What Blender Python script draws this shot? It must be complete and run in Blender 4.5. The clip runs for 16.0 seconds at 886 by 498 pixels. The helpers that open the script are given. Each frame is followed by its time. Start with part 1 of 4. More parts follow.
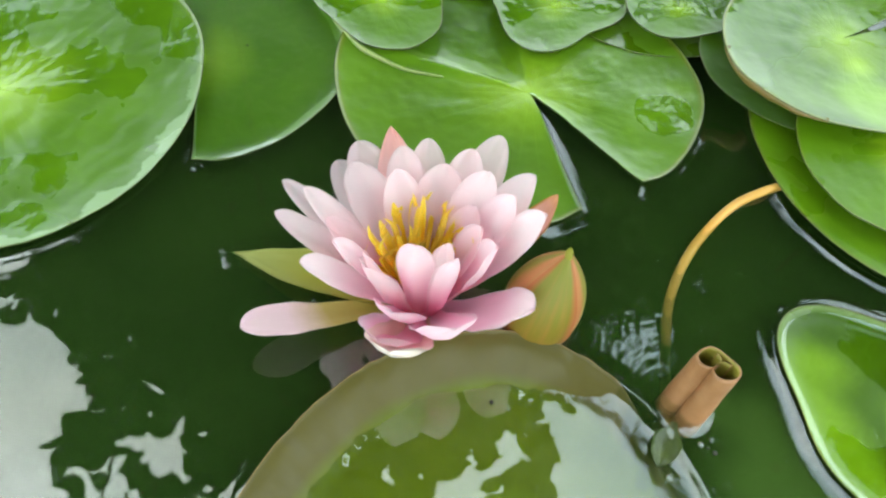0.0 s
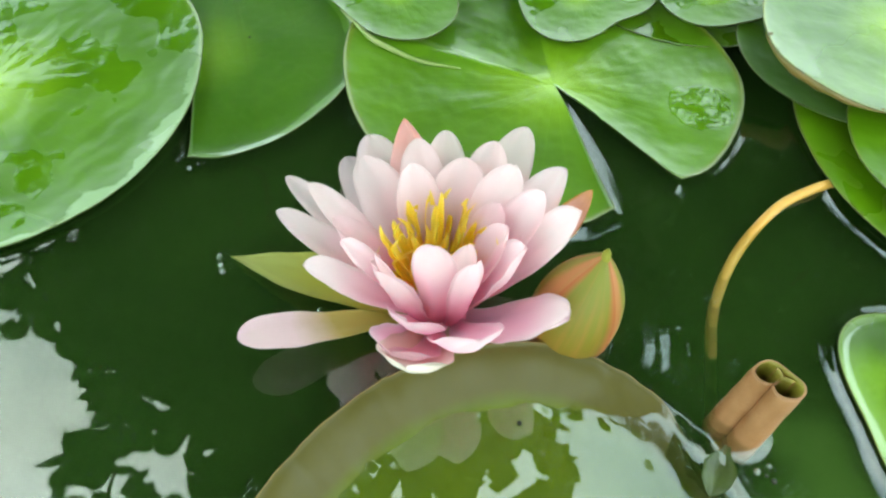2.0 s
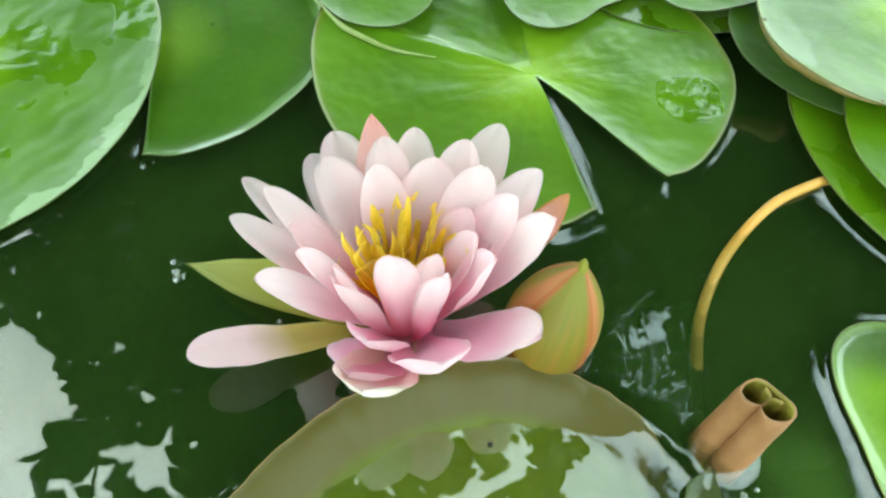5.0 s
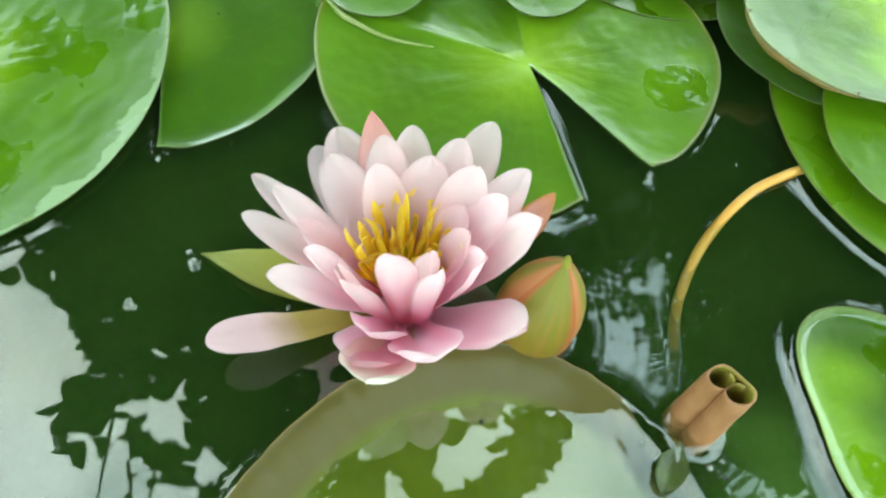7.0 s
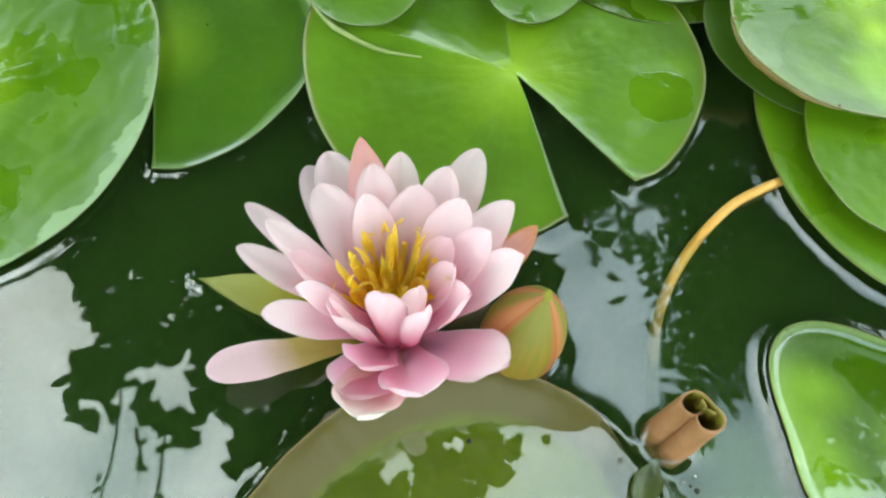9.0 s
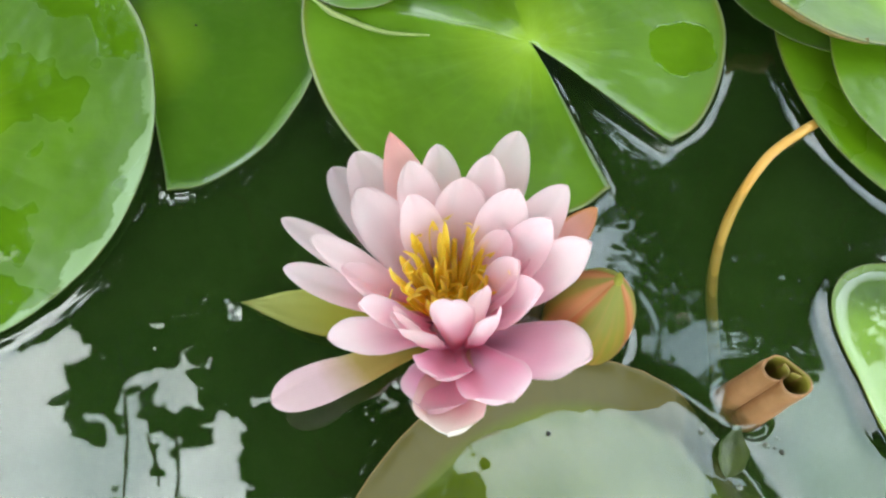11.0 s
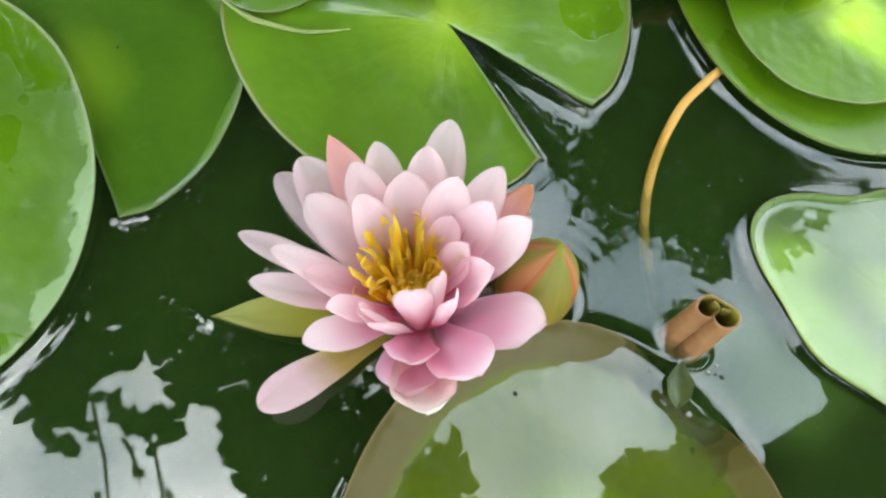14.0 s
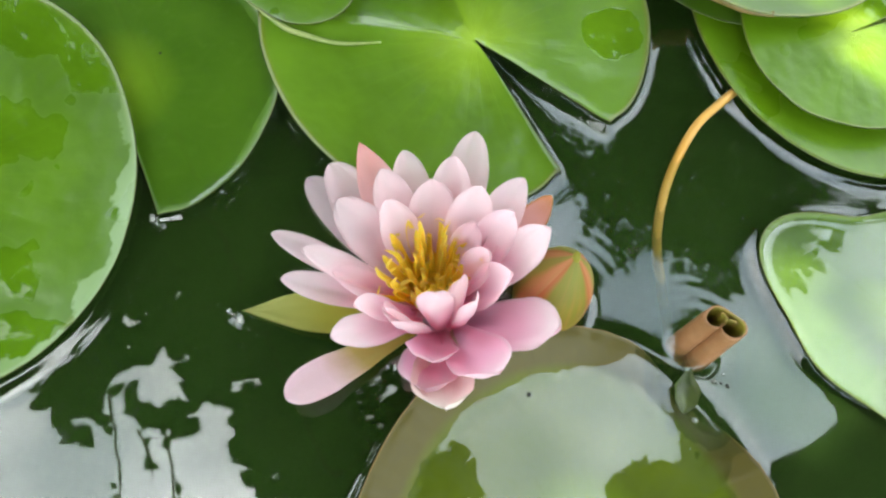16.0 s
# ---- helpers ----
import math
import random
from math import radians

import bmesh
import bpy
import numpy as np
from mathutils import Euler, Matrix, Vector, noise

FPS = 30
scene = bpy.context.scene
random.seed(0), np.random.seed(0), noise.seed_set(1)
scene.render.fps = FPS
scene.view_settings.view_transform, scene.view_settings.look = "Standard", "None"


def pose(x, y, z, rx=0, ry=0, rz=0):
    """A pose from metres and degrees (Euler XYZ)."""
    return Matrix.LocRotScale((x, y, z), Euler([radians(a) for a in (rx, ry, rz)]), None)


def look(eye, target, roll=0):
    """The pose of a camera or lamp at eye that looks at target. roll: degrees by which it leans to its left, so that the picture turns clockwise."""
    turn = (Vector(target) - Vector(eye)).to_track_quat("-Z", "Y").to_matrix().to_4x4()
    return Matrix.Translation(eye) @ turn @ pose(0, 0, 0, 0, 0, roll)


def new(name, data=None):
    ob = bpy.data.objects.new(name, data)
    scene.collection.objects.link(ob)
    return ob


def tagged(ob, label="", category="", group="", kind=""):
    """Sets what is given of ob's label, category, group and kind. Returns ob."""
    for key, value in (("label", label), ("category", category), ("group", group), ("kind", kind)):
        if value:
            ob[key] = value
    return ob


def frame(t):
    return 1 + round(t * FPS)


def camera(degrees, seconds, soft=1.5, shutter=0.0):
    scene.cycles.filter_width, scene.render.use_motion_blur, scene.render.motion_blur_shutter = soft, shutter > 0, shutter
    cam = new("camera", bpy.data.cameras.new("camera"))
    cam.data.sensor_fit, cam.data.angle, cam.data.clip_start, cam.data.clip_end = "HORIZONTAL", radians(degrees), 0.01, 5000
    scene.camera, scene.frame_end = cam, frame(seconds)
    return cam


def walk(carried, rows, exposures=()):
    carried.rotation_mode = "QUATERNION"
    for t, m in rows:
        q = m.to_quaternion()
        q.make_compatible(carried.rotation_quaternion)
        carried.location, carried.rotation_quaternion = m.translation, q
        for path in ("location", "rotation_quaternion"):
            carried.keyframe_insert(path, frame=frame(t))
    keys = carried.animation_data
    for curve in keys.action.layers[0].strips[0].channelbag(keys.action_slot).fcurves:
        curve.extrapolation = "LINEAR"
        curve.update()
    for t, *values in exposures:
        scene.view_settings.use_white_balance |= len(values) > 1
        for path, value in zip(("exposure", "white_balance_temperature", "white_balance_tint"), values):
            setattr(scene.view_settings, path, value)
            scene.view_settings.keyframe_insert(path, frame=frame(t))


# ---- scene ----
cam = camera(61.0, 16.0, soft=2.3)
PATH = [
    (0, 0.00520, -0.16367, 0.23570, 36.492, -3.173, 3.000),
    (0.5, 0.00664, -0.15884, 0.22766, 36.799, -2.857, 3.058),
    (1, 0.00515, -0.15304, 0.21985, 37.241, -2.554, 3.124),
    (1.5, 0.00186, -0.15136, 0.21351, 37.432, -2.478, 3.262),
    (2, 0.00259, -0.15041, 0.21142, 37.537, -2.418, 3.297),
    (2.5, 0.00764, -0.14459, 0.20348, 37.683, -2.716, 2.997),
    (3, 0.01031, -0.13747, 0.19322, 37.552, -2.753, 2.798),
    (3.5, 0.01281, -0.13411, 0.18975, 37.191, -2.934, 2.648),
    (4, 0.00982, -0.13377, 0.19169, 36.982, -2.830, 2.704),
    (6.5, 0.01307, -0.13160, 0.22393, 33.053, -2.139, 3.365),
    (7, 0.01217, -0.13145, 0.22750, 31.907, -2.268, 3.081),
    (7.5, 0.01605, -0.12834, 0.23491, 30.417, -2.016, 3.206),
    (8, 0.01629, -0.12337, 0.24207, 29.174, -1.629, 3.113),
    (10.5, -0.00082, -0.09427, 0.25365, 24.735, -1.658, -1.926),
    (11, -0.01470, -0.09136, 0.24665, 23.700, -1.338, -5.231),
    (11.5, -0.02006, -0.08555, 0.24449, 22.928, -1.601, -9.275),
    (12, -0.01911, -0.08012, 0.24114, 22.008, -1.789, -12.735),
    (12.5, -0.01447, -0.07924, 0.24262, 20.800, -1.991, -14.654),
    (13, -0.01662, -0.08259, 0.25465, 20.452, -2.332, -15.224),
    (13.5, -0.01697, -0.08571, 0.26451, 20.303, -2.617, -14.971),
    (14, -0.01767, -0.08447, 0.26726, 19.998, -2.467, -14.363),
    (14.5, -0.01867, -0.08176, 0.26794, 19.432, -2.238, -13.782),
    (15, -0.02116, -0.08429, 0.26803, 20.006, -2.351, -13.502),
    (15.5, -0.02424, -0.08805, 0.27290, 20.437, -2.323, -12.967),
    (16, -0.02376, -0.08915, 0.27935, 20.566, -2.401, -12.318),
]
walk(cam, [(t, pose(x, y, z, rx, ry, rz)) for t, x, y, z, rx, ry, rz in PATH],
     exposures=[(0.0, 1.61, 6520, 12), (1.0, 1.64, 6500, 4), (3.5, 1.70, 6500, 0), (7.0, 1.68, 6500, 0), (8.0, 1.64, 6500, 3), (10.5, 1.58, 6550, 17), (11.5, 1.62, 6520, 13), (14.5, 1.55, 6580, 20), (16.0, 1.55, 6580, 20)])

# ---- sky, sun, exposure ----
scene.view_settings.exposure = 1.9
SUN_EL, SUN_AZ = 50.0, 130.0
world = bpy.data.worlds.new("sky")
scene.world = world
world.use_nodes = True
wn, wl = world.node_tree.nodes, world.node_tree.links
wn.clear()
w_out, w_bg = wn.new("ShaderNodeOutputWorld"), wn.new("ShaderNodeBackground")
w_sky, w_mix, w_dim = wn.new("ShaderNodeTexSky"), wn.new("ShaderNodeMix"), wn.new("ShaderNodeMix")
w_noise, w_ramp, w_co = wn.new("ShaderNodeTexNoise"), wn.new("ShaderNodeValToRGB"), wn.new("ShaderNodeTexCoord")
w_sky.sky_type, w_sky.sun_disc = "NISHITA", False
w_sky.sun_elevation, w_sky.sun_rotation = radians(SUN_EL), radians(SUN_AZ)
w_dim.data_type, w_dim.blend_type = "RGBA", "MULTIPLY"
w_dim.inputs["Factor"].default_value = 1.0
w_dim.inputs["B"].default_value = (0.11, 0.11, 0.11, 1)
w_noise.inputs["Scale"].default_value, w_noise.inputs["Detail"].default_value = 4.6, 4.0
w_ramp.color_ramp.elements[0].position, w_ramp.color_ramp.elements[0].color = 0.32, (0.68, 0.82, 0.82, 1)
w_ramp.color_ramp.elements[1].position, w_ramp.color_ramp.elements[1].color = 0.68, (1.58, 1.74, 1.69, 1)
w_mix.data_type = "RGBA"
w_mix.inputs["Factor"].default_value = 0.85
wl.new(w_co.outputs["Generated"], w_noise.inputs["Vector"])
wl.new(w_noise.outputs["Fac"], w_ramp.inputs["Fac"])
wl.new(w_sky.outputs["Color"], w_dim.inputs["A"])
wl.new(w_dim.outputs["Result"], w_mix.inputs["A"])
wl.new(w_ramp.outputs["Color"], w_mix.inputs["B"])
w_sep, w_side, w_tint = wn.new("ShaderNodeSeparateXYZ"), wn.new("ShaderNodeValToRGB"), wn.new("ShaderNodeMix")
w_side.color_ramp.elements[0].position, w_side.color_ramp.elements[0].color = 0.20, (1.90, 1.87, 1.83, 1)
w_mid = w_side.color_ramp.elements.new(0.262)
w_mid.color = (1.12, 1.10, 1.03, 1)
w_side.color_ramp.elements[2].position, w_side.color_ramp.elements[2].color = 0.46, (0.99, 1.05, 1.08, 1)
for w_at, w_colour in ((0.58, (0.70, 0.80, 0.88, 1)), (0.80, (0.99, 1.04, 1.05, 1))):
    w_side.color_ramp.elements.new(w_at).color = w_colour
w_shift = wn.new("ShaderNodeMath")
w_shift.operation = "MULTIPLY_ADD"
w_shift.inputs[1].default_value, w_shift.inputs[2].default_value = 0.5, 0.5
w_tint.data_type, w_tint.blend_type = "RGBA", "MULTIPLY"
w_tint.inputs["Factor"].default_value = 1.0
wl.new(w_co.outputs["Generated"], w_sep.inputs[0])
wl.new(w_sep.outputs["X"], w_shift.inputs[0])
w_north = wn.new("ShaderNodeMath")
w_north.operation = "MULTIPLY_ADD"
w_north.inputs[1].default_value = -1.2
w_lean = wn.new("ShaderNodeMath")
w_lean.operation = "ADD"
w_lean.inputs[1].default_value = 0.984
wl.new(w_sep.outputs["Z"], w_north.inputs[0])
wl.new(w_shift.outputs[0], w_north.inputs[2])
wl.new(w_north.outputs[0], w_lean.inputs[0])
wl.new(w_lean.outputs[0], w_side.inputs["Fac"])
wl.new(w_mix.outputs["Result"], w_tint.inputs["A"])
wl.new(w_side.outputs["Color"], w_tint.inputs["B"])
wl.new(w_tint.outputs["Result"], w_bg.inputs["Color"])
wl.new(w_bg.outputs["Background"], w_out.inputs["Surface"])
w_bg.inputs["Strength"].default_value = 1.0

sun = new("sun", bpy.data.lights.new("sun", "SUN"))
sun.data.energy, sun.data.angle, sun.data.color = 3.6, radians(0.5), (1.0, 0.95, 0.85)
sun_way = Vector((math.sin(radians(SUN_AZ)) * math.cos(radians(SUN_EL)), math.cos(radians(SUN_AZ)) * math.cos(radians(SUN_EL)), math.sin(radians(SUN_EL))))
sun.matrix_world = look(sun_way * 20, (0, 0, 0))


# ---- materials ----
def material(name):
    m = bpy.data.materials.new(name)
    m.use_nodes = True
    nt = m.node_tree
    return m, nt.nodes, nt.links, nt.nodes["Principled BSDF"]


def ramp(nodes, stops):
    r = nodes.new("ShaderNodeValToRGB")
    e = r.color_ramp.elements
    e[0].position, e[0].color = stops[0][0], (*stops[0][1], 1)
    e[1].position, e[1].color = stops[-1][0], (*stops[-1][1], 1)
    for pos, col in stops[1:-1]:
        k = e.new(pos)
        k.color = (*col, 1)
    return r


def noise_node(nodes, links, scale, detail=3.0, coord="Object"):
    tc, n = nodes.new("ShaderNodeTexCoord"), nodes.new("ShaderNodeTexNoise")
    n.inputs["Scale"].default_value, n.inputs["Detail"].default_value = scale, detail
    links.new(tc.outputs[coord], n.inputs["Vector"])
    return n


def mixed(nodes, links, fac, a, b, blend="MIX"):
    m = nodes.new("ShaderNodeMix")
    m.data_type, m.blend_type = "RGBA", blend
    for value, key in ((fac, "Factor"), (a, "A"), (b, "B")):
        if hasattr(value, "is_linked"):
            links.new(value, m.inputs[key])
        else:
            m.inputs[key].default_value = value if key == "Factor" else (*value, 1)
    return m.outputs["Result"]


def math_node(nodes, links, op, a, b=0.0):
    m = nodes.new("ShaderNodeMath")
    m.operation = op
    for i, value in enumerate((a, b)):
        if hasattr(value, "is_linked"):
            links.new(value, m.inputs[i])
        else:
            m.inputs[i].default_value = value
    return m.outputs[0]


def bumped(nodes, links, bsdf, height, strength, distance):
    b = nodes.new("ShaderNodeBump")
    b.inputs["Strength"].default_value, b.inputs["Distance"].default_value = strength, distance
    links.new(height, b.inputs["Height"])
    links.new(b.outputs["Normal"], bsdf.inputs["Normal"])


def pad_material(name, dark, light, edge, ior=1.48, rough=0.17, veins=15.0, rim=0.965, dry_sheen=None, film=(21.0, 0.485, 0.06), pool=None, rim_mix=0.6, rim_full=0.988):
    """A lily pad: waxy green, paler veins that fan out from the sinus, a thin rim of another colour. UV: radius, turn."""
    m, n, l, p = material(name)
    uv = n.new("ShaderNodeUVMap")
    sep = n.new("ShaderNodeSeparateXYZ")
    l.new(uv.outputs["UV"], sep.inputs[0])
    big, fine = noise_node(n, l, 28.0, 4.0), noise_node(n, l, 420.0, 3.0)
    dents = noise_node(n, l, 110.0, 2.0)
    blot = ramp(n, [(0.35, dark), (0.66, light)])
    l.new(big.outputs["Fac"], blot.inputs["Fac"])
    wob = math_node(n, l, "MULTIPLY", big.outputs["Fac"], 0.25)
    turn = math_node(n, l, "ADD", math_node(n, l, "MULTIPLY", sep.outputs["Y"], veins * 2 * math.pi), wob)
    line = math_node(n, l, "POWER", math_node(n, l, "ABSOLUTE", math_node(n, l, "COSINE", turn)), 34.0)
    fade = math_node(n, l, "SUBTRACT", 1.0, sep.outputs["X"])
    vein = math_node(n, l, "MULTIPLY", math_node(n, l, "MULTIPLY", line, fade), 0.15)
    c1 = mixed(n, l, vein, blot.outputs["Color"], tuple(min(1, v * 1.5) for v in light))
    c2 = mixed(n, l, math_node(n, l, "MULTIPLY", fine.outputs["Fac"], 0.10), c1, tuple(v * 0.7 for v in dark))
    heart = ramp(n, [(0.0, (1, 1, 1)), (0.10, (0.55, 0.55, 0.55)), (0.42, (0, 0, 0))])
    l.new(sep.outputs["X"], heart.inputs["Fac"])
    c2b = mixed(n, l, math_node(n, l, "MULTIPLY", heart.outputs["Color"], 0.75), c2, (0.36, 0.56, 0.02))
    rimr = ramp(n, [(rim, (0, 0, 0)), (rim_full, (1, 1, 1))])
    l.new(sep.outputs["X"], rimr.inputs["Fac"])
    c3 = mixed(n, l, math_node(n, l, "MULTIPLY", rimr.outputs["Color"], rim_mix), c2b, edge)
    speck = noise_node(n, l, 150.0, 2.0)
    spots = ramp(n, [(0.79, (0, 0, 0)), (0.84, (1, 1, 1))])
    l.new(speck.outputs["Fac"], spots.inputs["Fac"])
    c4 = mixed(n, l, math_node(n, l, "MULTIPLY", spots.outputs["Color"], 0.16), c3, (0.12, 0.13, 0.03))
    # pale colour stands for sky sheen on the dry margin, along one arc
    if dry_sheen:
        rag = noise_node(n, l, 62.0, 7.0)
        drift = noise_node(n, l, 16.0, 1.0)
        both = math_node(n, l, "ADD", math_node(n, l, "MULTIPLY", rag.outputs["Fac"], 0.42), math_node(n, l, "MULTIPLY", drift.outputs["Fac"], 0.22))
        reach = math_node(n, l, "ADD", sep.outputs["X"], math_node(n, l, "SUBTRACT", both, 0.32))
        dr = ramp(n, [(dry_sheen, (0, 0, 0)), (dry_sheen + 0.02, (1, 1, 1))])
        l.new(reach, dr.inputs["Fac"])
        side = ramp(n, [(0.34, (0, 0, 0)), (0.42, (1, 1, 1)), (0.57, (1, 1, 1)), (0.66, (0, 0, 0))])
        l.new(math_node(n, l, "ADD", sep.outputs["Y"], math_node(n, l, "MULTIPLY", drift.outputs["Fac"], 0.02)), side.inputs["Fac"])
        c4 = mixed(n, l, math_node(n, l, "MULTIPLY", math_node(n, l, "MULTIPLY", dr.outputs["Color"], side.outputs["Color"]), 0.8), c4, (0.22, 0.33, 0.14))
    l.new(c4, p.inputs["Base Color"])
    wet = noise_node(n, l, film[0], 3.5)
    rr = ramp(n, [(film[1], (film[2],) * 3), (film[1] + 0.02, (rough + 0.14,) * 3)])
    level = wet.outputs["Fac"]
    if pool:
        tc, shore = n.new("ShaderNodeTexCoord"), noise_node(n, l, 90.0, 3.0)
        ragged = math_node(n, l, "MULTIPLY", math_node(n, l, "SUBTRACT", shore.outputs["Fac"], 0.5), 0.010)
        for px, py, pr, steep in pool:
            off, far = n.new("ShaderNodeVectorMath"), n.new("ShaderNodeVectorMath")
            off.operation, far.operation = "SUBTRACT", "LENGTH"
            off.inputs[1].default_value = (px, py, 0.0)
            l.new(tc.outputs["Object"], off.inputs[0])
            l.new(off.outputs["Vector"], far.inputs[0])
            away = math_node(n, l, "ADD", far.outputs["Value"], ragged)
            level = math_node(n, l, "MINIMUM", level, math_node(n, l, "ADD", math_node(n, l, "MULTIPLY", math_node(n, l, "SUBTRACT", away, pr), steep), film[1]))
    l.new(level, rr.inputs["Fac"])
    l.new(rr.outputs["Color"], p.inputs["Roughness"])
    p.inputs["IOR"].default_value = ior
    hgt = math_node(n, l, "ADD", math_node(n, l, "MULTIPLY", vein, 1.2), math_node(n, l, "ADD", math_node(n, l, "MULTIPLY", fine.outputs["Fac"], 0.10), math_node(n, l, "ADD", math_node(n, l, "MULTIPLY", dents.outputs["Fac"], 1.1), math_node(n, l, "MULTIPLY", rr.outputs["Color"], -1.6))))
    bumped(n, l, p, hgt, 0.35, 0.0006)
    return m


def petal_material(name, base, mid, tip, glow=0.46, edge=None, edge_at=(0.32, 0.45), soft=0.0, at=(0.12, 0.52, 0.92), streak=None):
    """A petal: colour along its length, fine long veins, some light passing through. UV: across, along."""
    m, n, l, p = material(name)
    uv = n.new("ShaderNodeUVMap")
    sep = n.new("ShaderNodeSeparateXYZ")
    l.new(uv.outputs["UV"], sep.inputs[0])
    wob = noise_node(n, l, 90.0, 3.0)
    along = math_node(n, l, "ADD", sep.outputs["Y"], math_node(n, l, "MULTIPLY", math_node(n, l, "SUBTRACT", wob.outputs["Fac"], 0.5), 0.18))
    r = ramp(n, [(at[0], base), (at[1], mid), (at[2], tip)])
    l.new(along, r.inputs["Fac"])
    rnd = n.new("ShaderNodeObjectInfo")
    vein = math_node(n, l, "ABSOLUTE", math_node(n, l, "SINE", math_node(n, l, "MULTIPLY", sep.outputs["X"], 46.0)))
    vv = math_node(n, l, "MULTIPLY", math_node(n, l, "POWER", vein, 6.0), 0.05)
    c1 = mixed(n, l, vv, r.outputs["Color"], base)
    c2 = mixed(n, l, math_node(n, l, "MULTIPLY", rnd.outputs["Random"], 0.16), c1, mid)
    fine = noise_node(n, l, 700.0, 2.0)
    c3 = mixed(n, l, math_node(n, l, "MULTIPLY", fine.outputs["Fac"], 0.08), c2, tuple(0.8 * v for v in mid))
    if edge:
        out_x = math_node(n, l, "ABSOLUTE", math_node(n, l, "SUBTRACT", math_node(n, l, "ADD", sep.outputs["X"], math_node(n, l, "MULTIPLY", wob.outputs["Fac"], 0.12)), 0.56))
        er = ramp(n, [(edge_at[0], (0, 0, 0)), (edge_at[1], (1, 1, 1))])
        l.new(out_x, er.inputs["Fac"])
        c3 = mixed(n, l, er.outputs["Color"], c3, edge)
    if streak:
        mp, sn = n.new("ShaderNodeMapping"), n.new("ShaderNodeTexNoise")
        mp.inputs["Scale"].default_value = (9.0, 1.3, 1.0)
        sn.inputs["Scale"].default_value, sn.inputs["Detail"].default_value = 1.0, 4.0
        l.new(uv.outputs["UV"], mp.inputs["Vector"])
        l.new(mp.outputs["Vector"], sn.inputs["Vector"])
        sr = ramp(n, [(0.48, (0, 0, 0)), (0.68, (0.38, 0.38, 0.38))])
        l.new(sn.outputs["Fac"], sr.inputs["Fac"])
        c3 = mixed(n, l, sr.outputs["Color"], c3, streak)
    l.new(c3, p.inputs["Base Color"])
    p.inputs["Roughness"].default_value = 0.5
    if soft:
        p.inputs["Subsurface Weight"].default_value = soft
        p.inputs["Subsurface Radius"].default_value = (1.0, 0.55, 0.6)
        p.inputs["Subsurface Scale"].default_value = 0.004
    p.inputs["Specular IOR Level"].default_value = 0.35
    bumped(n, l, p, math_node(n, l, "ADD", vein, math_node(n, l, "MULTIPLY", fine.outputs["Fac"], 0.8)), 0.05, 0.0003)
    tr, mx, out = n.new("ShaderNodeBsdfTranslucent"), n.new("ShaderNodeMixShader"), n["Material Output"]
    l.new(c3, tr.inputs["Color"])
    mx.inputs["Fac"].default_value = glow
    l.new(p.outputs["BSDF"], mx.inputs[1])
    l.new(tr.outputs["BSDF"], mx.inputs[2])
    l.new(mx.outputs["Shader"], out.inputs["Surface"])
    return m


def plain_material(name, a, b, rough, scale, bump=0.2, depth=0.001):
    m, n, l, p = material(name)
    ns, fine = noise_node(n, l, scale, 5.0), noise_node(n, l, scale * 9, 2.0)
    r = ramp(n, [(0.32, a), (0.68, b)])
    l.new(ns.outputs["Fac"], r.inputs["Fac"])
    l.new(mixed(n, l, math_node(n, l, "MULTIPLY", fine.outputs["Fac"], 0.3), r.outputs["Color"], a), p.inputs["Base Color"])
    p.inputs["Roughness"].default_value = rough
    bumped(n, l, p, fine.outputs["Fac"], bump, depth)
    return m


def water_material():
    m, n, l, p = material("water")
    n.remove(p)
    fr, tr, gl, mx = n.new("ShaderNodeLayerWeight"), n.new("ShaderNodeBsdfTransparent"), n.new("ShaderNodeBsdfGlossy"), n.new("ShaderNodeMixShader")
    fr.inputs["Blend"].default_value = 0.5
    tr.inputs["Color"].default_value = (0.93, 0.97, 0.90, 1)
    gl.inputs["Roughness"].default_value = 0.02
    rip = noise_node(n, l, 60.0, 2.0)
    b = n.new("ShaderNodeBump")
    b.inputs["Strength"].default_value, b.inputs["Distance"].default_value = 0.025, 0.0012
    l.new(rip.outputs["Fac"], b.inputs["Height"])
    l.new(b.outputs["Normal"], gl.inputs["Normal"])
    l.new(b.outputs["Normal"], fr.inputs["Normal"])
    gloss = math_node(n, l, "ADD", 0.118, math_node(n, l, "MULTIPLY", math_node(n, l, "POWER", fr.outputs["Facing"], 5.0), 0.9))
    l.new(gloss, mx.inputs["Fac"])
    l.new(tr.outputs["BSDF"], mx.inputs[1])
    l.new(gl.outputs["BSDF"], mx.inputs[2])
    l.new(mx.outputs["Shader"], n["Material Output"].inputs["Surface"])
    return m


def murk_material():
    m, n, l, p = material("murky_water")
    n.remove(p)
    tr, df, mx = n.new("ShaderNodeBsdfTransparent"), n.new("ShaderNodeBsdfDiffuse"), n.new("ShaderNodeMixShader")
    ns = noise_node(n, l, 14.0, 4.0)
    r = ramp(n, [(0.3, (0.030, 0.066, 0.014)), (0.7, (0.044, 0.094, 0.018))])
    l.new(ns.outputs["Fac"], r.inputs["Fac"])
    l.new(r.outputs["Color"], df.inputs["Color"])
    mx.inputs["Fac"].default_value = 0.24
    l.new(tr.outputs["BSDF"], mx.inputs[1])
    l.new(df.outputs["BSDF"], mx.inputs[2])
    l.new(mx.outputs["Shader"], n["Material Output"].inputs["Surface"])
    return m


